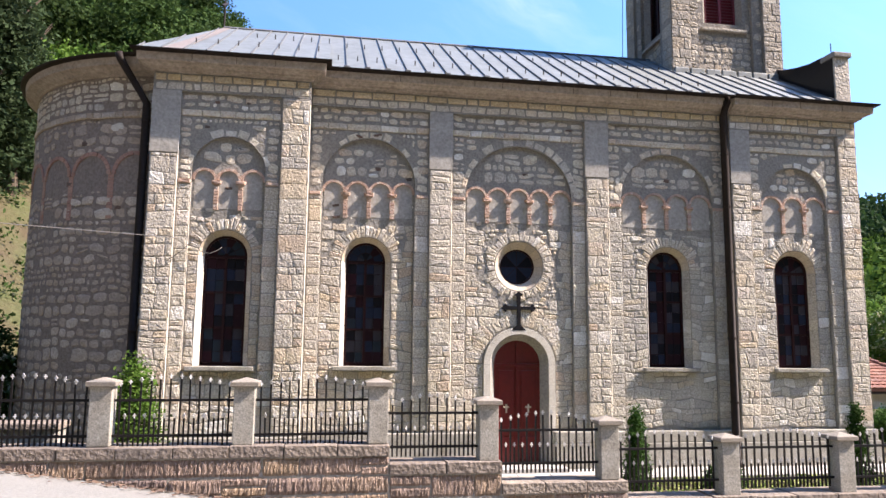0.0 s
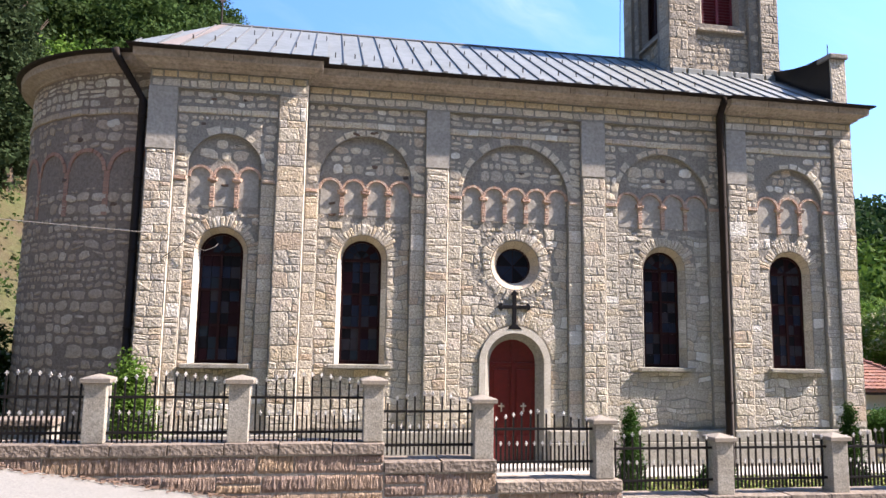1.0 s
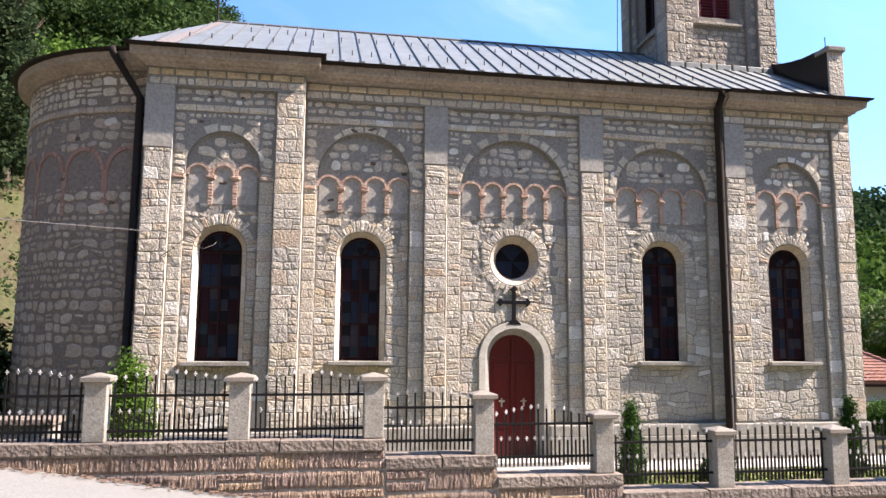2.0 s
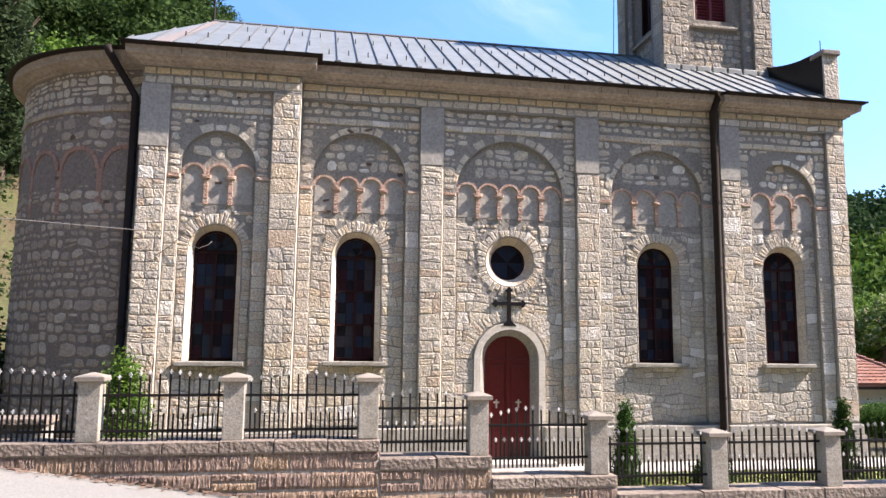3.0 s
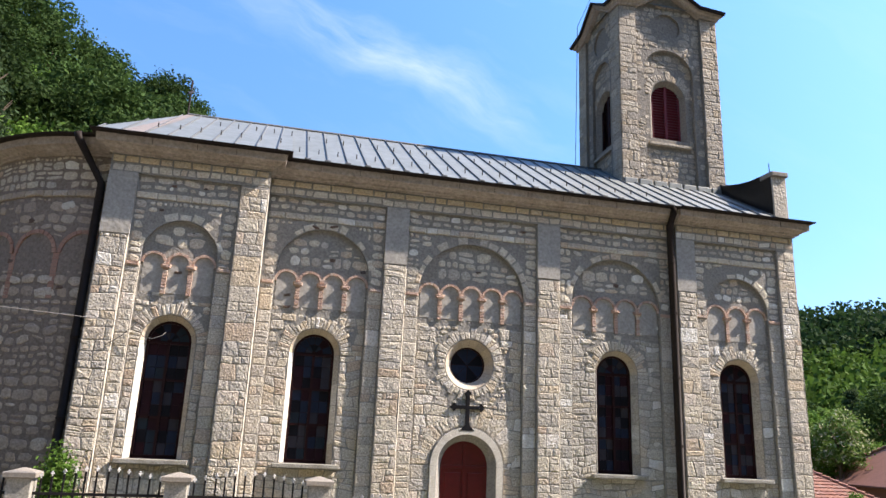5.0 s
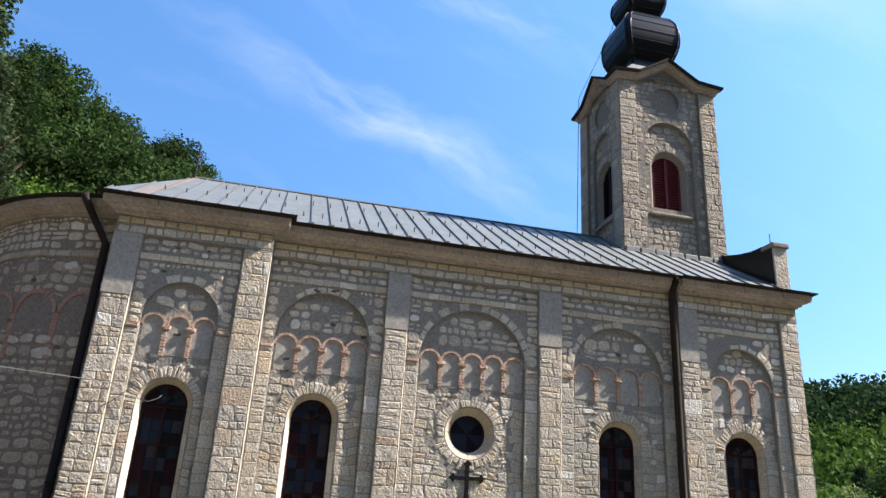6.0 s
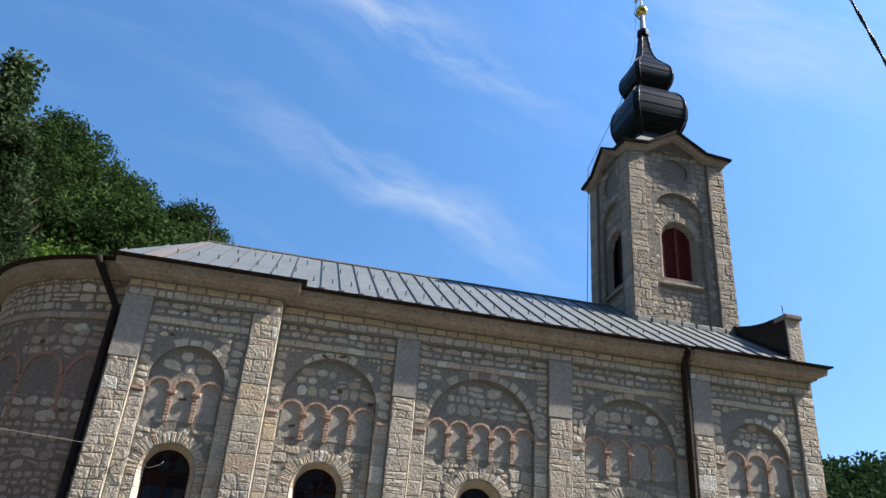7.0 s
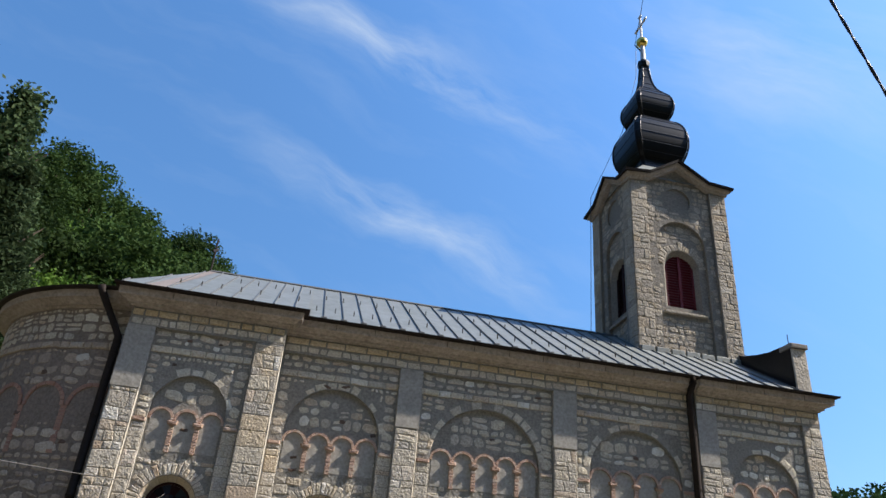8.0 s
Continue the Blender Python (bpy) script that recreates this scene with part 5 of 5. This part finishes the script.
for i in range(26):
    x = -9.6 + 0.78 * i
    for j in range(2):
        part("slab", box(x + 0.01, x + 0.77, -1.25 + 0.6 * j, -0.66 + 0.6 * j, -0.03, 0.03 + random.uniform(0, 0.006), 0.008), PAVING, paving)

FY = -6.2
TOPS = [(-18.0, -9.7, 1.72), (-9.7, -3.70, 1.56), (-3.70, -2.03, 1.29), (-2.03, -0.06, 0.98), (-0.06, 14.0, 0.70)]
retaining = thing("retaining_wall", (0, FY, 0), "brown tooled sandstone retaining wall with stepped coping", "wall", kind="structure")
def at_front(u, v, out):
    return (u, -0.20 - out, v)
def tooled_block(poly, parent):
    """A block whose face is dressed in upright chisel strokes."""
    a, b, c, d = min(p[0] for p in poly), max(p[0] for p in poly), min(p[1] for p in poly), max(p[1] for p in poly)
    nx, nz = max(5, int((b - a) / 0.020)), max(4, int((d - c) / 0.05))
    base = random.uniform(0.006, 0.014)
    ridge = [random.uniform(0.0, 0.012) for _ in range(nx + 1)]
    verts, faces = [], []
    for j in range(nz + 1):
        shift = random.uniform(-0.012, 0.012)
        for i in range(nx + 1):
            rim = i in (0, nx) or j in (0, nz)
            x = a + (b - a) * i / nx + (0 if rim else shift + random.uniform(-0.006, 0.006))
            verts.append(at_front(x, c + (d - c) * j / nz, -0.005 if rim else base + ridge[i] + random.uniform(-0.004, 0.006)))
    for j in range(nz):
        for i in range(nx):
            k = j * (nx + 1) + i
            faces.append((k, k + 1, k + nx + 2, k + nx + 1))
    mesh_object("block", verts, faces, WALLSTONE, parent)


for x0, x1, top in TOPS:
    part("core", box(x0, x1, -0.20, 0.30, -1.6, top - 0.16), MORTAR, retaining)
    n = max(1, round((x1 - x0) / 0.72))
    for i in range(n):
        a, b = x0 + (x1 - x0) * i / n, x0 + (x1 - x0) * (i + 1) / n
        part("coping_stone", box(a + 0.006, b - 0.006, -0.238 + random.uniform(-0.010, 0.010), 0.34, top - 0.16, top + random.uniform(-0.012, 0.008), 0.010), COPING, retaining)
    for poly in courses(x0 + 0.004, x1 - 0.004, -1.0 if x0 > -4 else 0.3, top - 0.165, (0.22, 0.30), (1.6, 3.6), 0.008, 0.05, bend=0.0):
        tooled_block(poly, retaining)


# ---- fence posts and panels ----
def fence_post(h):
    post = thing("fence_post", (0, 0, 0), "speckled cast stone fence post with pyramid cap", "post", "fence posts")
    part("shaft", box(-0.145, 0.145, -0.145, 0.145, 0, h - 0.13, 0.012), POST, post)
    bm = bmesh.new()
    add_lathe(bm, [(0.15, h - 0.132), (0.195, h - 0.115), (0.195, h - 0.06), (0.18, h - 0.05), (0.012, h)], 4, ring=lambda k: ((1, -1), (1, 1), (-1, 1), (-1, -1))[k])
    part("cap", bm, POST_CAP, post, "bevelled stone cap")
    return post


POSTS = [(-9.68, 1.56), (-7.71, 1.56), (-5.78, 1.56), (-3.87, 1.56), (-2.21, 1.29), (-0.31, 0.98), (1.69, 0.70), (3.72, 0.70), (5.72, 0.70), (7.7, 0.70)]
first_post = fence_post(0.94)
first_post.location = (POSTS[0][0], FY, POSTS[0][1])
for x, z in POSTS[1:]:
    copy_thing(first_post, pose(x, FY, z, rz=random.uniform(-1.5, 1.5)))

BAR_LONG = {}


def bar_mesh(h):
    bm = bmesh.new()
    add_box(bm, -0.012, 0.012, -0.012, 0.012, 0.06, h)
    me = bpy.data.meshes.new("bar")
    bm.to_mesh(me)
    bm.free()
    me.materials.append(IRON)
    return me


def finial_mesh():
    bm = bmesh.new()
    q = [(-0.009, 0), (0.009, 0), (0.009, 0.036), (0.030, 0.032), (0.034, 0.043), (0.030, 0.054), (0.011, 0.052), (0.015, 0.074), (0, 0.084), (-0.015, 0.074), (-0.011, 0.052), (-0.030, 0.054), (-0.034, 0.043), (-0.030, 0.032), (-0.009, 0.036)]
    q = [(0.76 * x, 0.88 * z) for x, z in q]
    a, b = [bm.verts.new((x, -0.009, z)) for x, z in q], [bm.verts.new((x, 0.009, z)) for x, z in q]
    bm.faces.new(a)
    bm.faces.new(b[::-1])
    for i in range(len(q)):
        bm.faces.new((a[i], a[(i + 1) % len(q)], b[(i + 1) % len(q)], b[i]))
    me = bpy.data.meshes.new("finial")
    bm.to_mesh(me)
    bm.free()
    me.materials.append(SILVER)
    return me


FINIAL = finial_mesh()
SHORT = bar_mesh(0.44)


def fence_panel(x0, x1, z, taller=0.0):
    panel = thing("iron_fence", (x0, FY, z), "black iron fence panel with silver cross finials", "fence", "fence panels")
    w = x1 - x0
    for h in (0.20, 0.69):
        part("rail", box(-0.02, w + 0.02, -0.016, 0.016, h - 0.019, h + 0.019, 0.003), IRON, panel)
    n = max(8, round(w / 0.135))
    for i in range(n):
        x = w * (i + 0.5) / n
        top = round(0.79 + taller + 0.13 * math.sin(math.pi * (i + 0.5) / n), 2)
        if top not in BAR_LONG:
            BAR_LONG[top] = bar_mesh(top)
        for me, h, u in ((BAR_LONG[top], top, x), (SHORT, 0.44, x + w / n / 2)):
            if u > w - 0.03:
                continue
            bar = new("bar", me)
            bar.parent, bar.location = panel, (u, 0, 0)
            bar.rotation_euler = (random.uniform(-0.006, 0.006), random.uniform(-0.012, 0.012), 0)
            tip = new("finial", FINIAL)
            tip.parent, tip.location = bar, (0, 0, h - 0.004)
            tip.rotation_euler = (0, 0, random.uniform(-0.5, 0.5))
    return panel


for (xa, za), (xb, zb) in zip(POSTS, POSTS[1:]):
    low_end = min(za, zb)
    fence_panel(xa + 0.16, xb - 0.16, low_end + (-0.07 if low_end > 1.5 else 0.045 if low_end == 0.98 else 0.02 if low_end < 0.9 else 0.0), 0.07 if low_end > 1.5 else 0.0)


# ---- foliage ----
def leaf_quads(centres, spread, size, rng, flat_=0.0, long_=1.0):
    """Leaves scattered round the centres: arrays of corner points and of faces."""
    n = len(centres)
    c = centres + rng.normal(0, 1, (n, 3)) * spread
    a = rng.normal(0, 1, (n, 3))
    a[:, 2] *= 1 - flat_
    a /= np.linalg.norm(a, axis=1)[:, None]
    b = np.cross(a, rng.normal(0, 1, (n, 3)))
    b /= np.linalg.norm(b, axis=1)[:, None] + 1e-9
    s = size * rng.uniform(0.6, 1.3, (n, 1))
    a, b = a * s * long_, b * s * 0.55
    v = np.stack([c - a, c + b, c + a, c - b], 1).reshape(-1, 3)
    f = np.arange(n * 4).reshape(-1, 4)
    return v, f


def crown_mesh(name, seed, radius, height, clumps, leaves, leaf, mat, base=0.0, pointed=False, clump=0.16):
    rng = np.random.default_rng(seed)
    pts = []
    lobes = rng.normal(0, 1, (7, 3))
    lobes /= np.linalg.norm(lobes, axis=1)[:, None]
    while len(pts) < clumps:
        d = rng.normal(0, 1, 3)
        d /= np.linalg.norm(d)
        r = rng.uniform(0.5, 1.0) ** 0.6 * (0.78 + 0.30 * max(float(x) for x in lobes @ d))
        p = d * r
        if pointed:
            k = (p[2] + 1) / 2
            p[:2] *= 1.15 * (1 - k) ** 0.8 + 0.1
        pts.append((p[0] * radius, p[1] * radius, base + (p[2] + 1) / 2 * height))
    c = np.repeat(np.array(pts), leaves, 0)
    v, f = leaf_quads(c, (radius * clump, radius * clump, radius * clump * 0.75), leaf, rng, 0.3)
    me = bpy.data.meshes.new(name)
    me.from_pydata(v.tolist(), [], f.tolist())
    me.materials.append(mat)
    return me


def trunk_mesh(seed, height, r, spread, limbs=6):
    rng = random.Random(seed)
    bm = bmesh.new()
    pts = [(rng.uniform(-0.12, 0.12) * k, rng.uniform(-0.12, 0.12) * k, height * k / 5 - 0.6 * (k == 0)) for k in range(6)]
    add_tube(bm, pts, [r * 1.3, r, r * 0.85, r * 0.65, r * 0.45, r * 0.18], 8)
    for i in range(limbs):
        k = rng.uniform(0.35, 0.85)
        a = 6.28 * i / limbs + rng.uniform(-0.4, 0.4)
        s = Vector(pts[min(5, int(k * 5))])
        e = s + Vector((math.cos(a) * spread, math.sin(a) * spread, height * 0.22))
        add_tube(bm, [s, s.lerp(e, 0.5) + Vector((0, 0, 0.2)), e], [r * 0.4, r * 0.25, r * 0.08], 5)
    me = bpy.data.meshes.new("trunk")
    bm.to_mesh(me)
    bm.free()
    me.materials.append(BARK)
    return me


def tree(name, label, category, group, crown, trunk):
    t = thing(name, (0, 0, -60), label, category, group)
    for nm, me in (("trunk", trunk), ("crown", crown)):
        o = new(nm, me)
        o.parent = t
    return t


KINDS = {
    "oak": tree("broadleaf_tree", "dense green broadleaf tree on the hillside", "tree", "hillside trees", crown_mesh("crown", 1, 3.4, 6.8, 120, 90, 0.17, LEAF, 2.4), trunk_mesh(1, 7.2, 0.22, 2.0)),
    "ash": tree("broadleaf_tree", "tall dark green broadleaf tree on the hillside", "tree", "hillside trees", crown_mesh("crown", 2, 2.8, 8.2, 120, 90, 0.16, LEAF, 2.6), trunk_mesh(2, 8.6, 0.2, 1.6)),
    "acacia": tree("acacia_tree", "bright green feathery acacia tree on the slope", "tree", "hillside trees", crown_mesh("crown", 3, 2.6, 6.0, 100, 90, 0.15, LEAF_LIGHT, 1.6), trunk_mesh(3, 6.2, 0.16, 1.5)),
    "pine": tree("pine_tree", "tall grey-green pine tree beside the apse", "tree", "hillside trees", crown_mesh("crown", 4, 3.0, 12.5, 190, 90, 0.15, LEAF_PINE, 1.6, True, 0.12), trunk_mesh(4, 14.0, 0.26, 1.8, 9)),
    "bloom": tree("blossoming_tree", "green tree covered in cream blossom", "tree", "hillside trees", crown_mesh("crown", 5, 1.7, 3.6, 60, 60, 0.13, BLOSSOM, 1.8), trunk_mesh(5, 4.6, 0.12, 1.0)),
}
PLACED = {}


def plant(kind, x, y, scale=1.0, z=None):
    z = float(ground_height(x, y)) if z is None else z
    m = pose(x, y, z - 0.15, random.uniform(-4, 4), random.uniform(-4, 4), random.uniform(0, 360))
    src = KINDS[kind]
    if kind not in PLACED:
        PLACED[kind] = ob = src
        src.matrix_basis = m
    else:
        ob = copy_thing(src, m)
    ob.scale = (scale * random.uniform(0.9, 1.1),) * 2 + (scale,)
    return ob


def sight(az, dist):
    """Plan place at that distance from the standpoint, along a bearing given as sideways over ahead."""
    return EYE[0] + az * dist, EYE[1] + dist


# nearer trees left of the apse, then the wood up the slope
for az, dist, kind, s in ((-0.56, 31, "pine", 1.12), (-0.47, 33, "pine", 0.92), (-0.505, 37, "pine", 1.15), (-0.41, 37, "pine", 0.80), (-0.60, 36, "pine", 1.2), (-0.36, 40, "acacia", 1.1), (-0.43, 42, "ash", 1.1), (-0.30, 43, "oak", 0.9), (-0.33, 47, "acacia", 1.15), (-0.27, 51, "oak", 1.0), (-0.19, 52, "ash", 0.85), (-0.14, 56, "oak", 0.8), (-0.22, 57, "ash", 1.0)):
    plant(kind, *sight(az, dist), s)
rr = random.Random(11)
for row in range(9):
    dist = 46 + row * 6.5
    az = -0.72
    while az < -0.11:
        plant(rr.choice(("oak", "ash", "oak", "acacia", "ash")), *sight(az + rr.uniform(-0.02, 0.02), dist + rr.uniform(-2.5, 2.5)), rr.uniform(0.85, 1.25))
        az += 4.3 / dist
# the blossoming tree stands a little proud of the wood's edge
for d in range(40, 90):
    x, y = sight(-0.205, d)
    if float(ground_height(x, y)) + 5.6 > EYE[2] + 0.425 * d:
        plant("bloom", x, y, 1.6)
        break
# trees across the valley, beyond the houses
for az, dist, kind, s in ((0.865, 52, "acacia", 0.75), (0.885, 50, "bloom", 1.3), (0.955, 52, "acacia", 0.62), (0.84, 60, "acacia", 1.0), (0.88, 66, "acacia", 1.1), (0.93, 62, "pine", 0.7), (0.97, 68, "acacia", 1.1), (1.02, 64, "ash", 1.1), (0.80, 68, "ash", 1.0), (0.98, 56, "ash", 0.9), (1.06, 58, "oak", 1.0)):
    plant(kind, *sight(az, dist), s)


def far_wood(name, mat, az0, az1, d0, d1, count, seed, size, label):
    rng = np.random.default_rng(seed)
    az, dist = rng.uniform(az0, az1, count), rng.uniform(d0, d1, count)
    x, y = EYE[0] + az * dist, EYE[1] + dist
    z = ground_height(x, y)
    per = 90
    r = rng.uniform(0.7, 1.3, count) * size
    d = rng.normal(0, 1, (count, per, 3))
    d /= np.linalg.norm(d, axis=2)[:, :, None]
    d *= rng.uniform(0.75, 1.05, (count, per, 1))
    c = np.stack([x, y, z + r * 1.2], 1)[:, None, :] + d * (r[:, None, None] * np.array([1, 1, 1.25]))
    v, f = leaf_quads(c.reshape(-1, 3), 0.25, 0.62, rng)
    tagged(mesh_object(name, v.tolist(), f.tolist(), mat), label, "wood", kind="stuff")


far_wood("far_wood", LEAF_FAR, 0.55, 1.5, 110, 215, 1500, 21, 3.6, "dark green wood over the far hillside")
# unseen wood on the slope behind the viewer, added to block sky light
far_wood("south_wood", LEAF_FAR, -3.6, 2.2, -95, -14, 800, 23, 3.8, "unseen wood added behind the viewer to dim the sky light")
far_wood("valley_thicket", LEAF_LIGHT, 0.6, 1.4, 78, 112, 420, 22, 2.6, "bright green thicket in the valley")

# hillside scrub beside the apse
rng = np.random.default_rng(5)
sx, sy = rng.uniform(-34, -13, 260), rng.uniform(3, 20, 260)
c = np.repeat(np.stack([sx, sy, ground_height(sx, sy) + 0.2], 1), 45, 0)
v, f = leaf_quads(c, (0.4, 0.4, 0.2), 0.11, rng)
tagged(mesh_object("hillside_scrub", v.tolist(), f.tolist(), LEAF), "low green weeds on the dry slope", "scrub", kind="stuff")
# lawn inside the fence
gx, gy = rng.uniform(-9, 9, 16000), rng.uniform(-5.8, -1.3, 16000)
c = np.stack([gx, gy, np.full(16000, 0.02)], 1)
v, f = leaf_quads(c, (0.01, 0.01, 0.012), 0.045, rng)
tagged(mesh_object("lawn", v.tolist(), f.tolist(), BLADE), "short sunlit grass inside the fence", "grass", kind="stuff")


def bush(name, label, x, y, r, h, mat, seed, leaf=0.05, pointed=True, clumps=90, z=0.0):
    b = thing(name, (x, y, z), label, "shrub")
    cm = crown_mesh("crown", seed, r, h, clumps, 60, leaf, mat, 0.05, pointed, 0.2)
    o = new("foliage", cm)
    o.parent = b
    bm = bmesh.new()
    add_tube(bm, [(0, 0, -0.1), (0, 0, h * 0.7)], [0.05, 0.015], 6)
    part("stem", bm, BARK, b)
    return b


bush("conifer_shrub", "bright green conifer shrub behind the fence", -7.55, -5.2, 0.52, 2.7, LEAF_LIGHT, 31, 0.032, clumps=160)
# shrub added to darken the gap where the church's shade falls
bush("shade_shrub", "dense dark shrub added to stand for the shade beside the apse", -13.4, 2.4, 1.0, 3.3, LEAF, 41, 0.07, False, 150, float(ground_height(-13.4, 2.4)))
bush("thuja", "slim dark green clipped thuja", 0.62, -5.2, 0.25, 1.95, LEAF_THUJA, 32, 0.022, clumps=170)
bush("thuja", "slim dark green clipped thuja", 4.85, -5.2, 0.25, 1.98, LEAF_THUJA, 33, 0.022, clumps=170)
bush("garden_bush", "low rounded dark green bush", 2.35, -5.0, 0.30, 0.95, LEAF_THUJA, 34, 0.026, False, 110)
bush("garden_bush", "small yellow-green bush behind the fence", -0.75, -5.4, 0.2, 0.7, LEAF_LIGHT, 35, 0.026, False, 60)
for name, label, x, y, r, h, mat, seed, leaf, n in (
    ("round_bush", "round clipped dark green bush in the garden", 12.9, 3.2, 0.55, 1.05, LEAF_THUJA, 36, 0.035, 160),
    ("rose_bush", "loose flowering bush with pale pink blossoms", 12.2, 1.2, 0.45, 0.95, BLOSSOM, 37, 0.028, 120),
    ("rose_bush", "loose green flowering bush behind the fence", 12.3, 0.6, 0.6, 0.95, LEAF_LIGHT, 38, 0.03, 120),
    ("climbing_vine", "green vine growing up the white house wall", 24.0, 14.35, 0.42, 1.5, LEAF_LIGHT, 40, 0.045, 34),
):
    bush(name, label, x, y, r, h, mat, seed, leaf, False, n, float(ground_height(x, y)))

# low wall and boulder left of the apse
low = thing("low_wall", (-10.4, -4.0, 0), "low pale stone garden wall", "wall")
part("body", box(-2.2, 1.45, -0.25, 0.25, 0, 1.55, 0.03), POST, low)
part("slab", box(-2.3, 1.5, -0.3, 0.3, 1.55, 1.66, 0.02), COPING, low)
bm = bmesh.new()
bmesh.ops.create_icosphere(bm, subdivisions=3, radius=0.5)
for v in bm.verts:
    v.co *= 1 + 0.25 * noise.noise(v.co * 2.2)
    v.co.z *= 0.7
rock = tagged(part("boulder", bm, POST, None, smooth=True), "pale grey boulder resting on the garden wall", "rock")
rock.location = (-11.55, -3.95, 1.97)


# ---- houses across the yard ----
def hip_house(name, label, x0, x1, y0, y1, z0, eave, ridge, wall_mat):
    h = thing(name, (0, 0, 0), label, "house")
    part("wall", box(x0, x1, y0, y1, z0, eave), wall_mat, h)
    o = 0.45
    ex0, ex1, ey0, ey1 = x0 - o, x1 + o, y0 - o, y1 + o
    half = (ey1 - ey0) / 2
    r0, r1, ry = Vector((ex0 + half, ey0 + half, ridge)), Vector((ex1 - half, ey0 + half, ridge)), ey0 + half
    a, b, c, d = (Vector(p) for p in ((ex0, ey0, eave), (ex1, ey0, eave), (ex1, ey1, eave), (ex0, ey1, eave)))
    roof = mesh_object("roof", [a, b, c, d, r0, r1, *(p - Vector((0, 0, 0.12)) for p in (a, b, c, d))], [(0, 1, 5, 4), (1, 2, 5), (2, 3, 4, 5), (3, 0, 4), (0, 6, 7, 1), (1, 7, 8, 2), (2, 8, 9, 3), (3, 9, 6, 0), (9, 8, 7, 6)], RED_TILE, h, "red clay tile roof")
    # courses of tiles on the front and right slopes, joined
    verts, faces = [], []
    for p, q, s, t in ((a, b, r0, r1), (b, c, r1, r1)):
        rows = 16
        for i in range(rows):
            k0, k1 = i / rows, (i + 1.15) / rows
            l0, l1 = p.lerp(s, k0), p.lerp(s, min(1, k1))
            m0, m1 = q.lerp(t, k0), q.lerp(t, min(1, k1))
            n = max(2, int((m0 - l0).length / 0.32))
            nrm = (q - p).cross(s - p).normalized()
            for j in range(n):
                u0, u1 = (j + 0.03) / n, (j + 0.97) / n
                e = len(verts)
                verts += [l0.lerp(m0, u0) + nrm * 0.07, l0.lerp(m0, u1) + nrm * 0.07, l1.lerp(m1, u1) + nrm * 0.02, l1.lerp(m1, u0) + nrm * 0.02, l0.lerp(m0, (u0 + u1) / 2) + nrm * 0.105, l1.lerp(m1, (u0 + u1) / 2) + nrm * 0.055, l0.lerp(m0, u0), l0.lerp(m0, u1)]
                faces += [(e, e + 4, e + 5, e + 3), (e + 4, e + 1, e + 2, e + 5), (e, e + 6, e + 7, e + 1, e + 4)]
    mesh_object("tiling", verts, faces, RED_TILE, roof)["kind"] = "stuff"
    for p, q in ((a, r0), (b, r1), (c, r1), (d, r0), (r0, r1)):
        n = max(2, int((q - p).length / 0.38))
        for j in range(n):
            u, w = p.lerp(q, j / n), p.lerp(q, (j + 1.0) / n)
            bm = bmesh.new()
            add_tube(bm, [u + Vector((0, 0, 0.10)), w + Vector((0, 0, 0.07))], [0.13, 0.10], 8)
            part("ridge_tile", bm, RED_TILE, roof)
    part("fascia", box(ex0 + 0.05, ex1 - 0.05, ey0 + 0.02, ey0 + 0.06, eave - 0.26, eave - 0.115), DARK_METAL, h)
    return h


hip_house("white_house", "single-storey white house with a red tiled hip roof", 12.5, 25.2, 15.0, 22.0, -2.6, 0.95, 3.3, WHITE_WALL)
hip_house("brown_house", "brown house with a red tiled roof down the valley", 39.5, 52.0, 27.0, 36.0, -3.2, 1.2, 4.4, RED_TILE)
for x, y in ((19.6, 9.0), (22.4, 9.6), (25.2, 10.2)):
    copy_thing(first_post, pose(x, y, float(ground_height(x, y)) + 0.12))
for x, y in ((19.6, 9.0), (22.4, 9.6)):
    far_panel = fence_panel(0, 2.5, 0)
    far_panel.matrix_basis = pose(x + 0.16, y + 0.03, float(ground_height(x + 1.4, y)) + 0.05, rz=12)

# ---- cables ----
def cable(name, label, pts, r, mat, twist=False):
    bm = bmesh.new()
    add_tube(bm, pts, r, 6)
    return tagged(part(name, bm, mat, None, smooth=True), label, "cable")


def sag(a, b, drop, n=24):
    a, b = Vector(a), Vector(b)
    return [a.lerp(b, k / n) - Vector((0, 0, drop * 4 * (k / n) * (1 - k / n))) for k in range(n + 1)]


cable("wire", "thin grey wire strung to the church wall", sag((-21.7, -17.4, 4.0), (-8.0, -0.44, 5.28), 0.02), 0.008, GREY_CABLE)
cable("wire_tail", "slack grey wire looped below its fixing", [(-8.2, -0.48, 4.75), (-7.9, -0.47, 4.98), (-7.62, -0.46, 5.3), (-7.5, -0.45, 5.0), (-7.3, -0.42, 4.95), (-7.1, -0.36, 5.05), (-7.05, -0.33, 5.12)], 0.009, GREY_CABLE)
a, b = Vector((3.90, -9, 14.1)), Vector((4.58, -9, 12.0))
d = (b - a).normalized()
p = a - d * 6
strand = [[], []]
for k in range(160):
    q = p + d * k * 0.16
    for s in (0, 1):
        w = k * 0.9 + s * math.pi
        strand[s].append(q + Vector((0, 0.014 * math.cos(w), 0)) + d.cross(Vector((0, 1, 0))) * 0.014 * math.sin(w))
bm = bmesh.new()
for s in strand:
    add_tube(bm, s, 0.02, 6)
tagged(part("overhead_cable", bm, CABLE, None, smooth=True), "thick black twisted overhead cable", "cable")
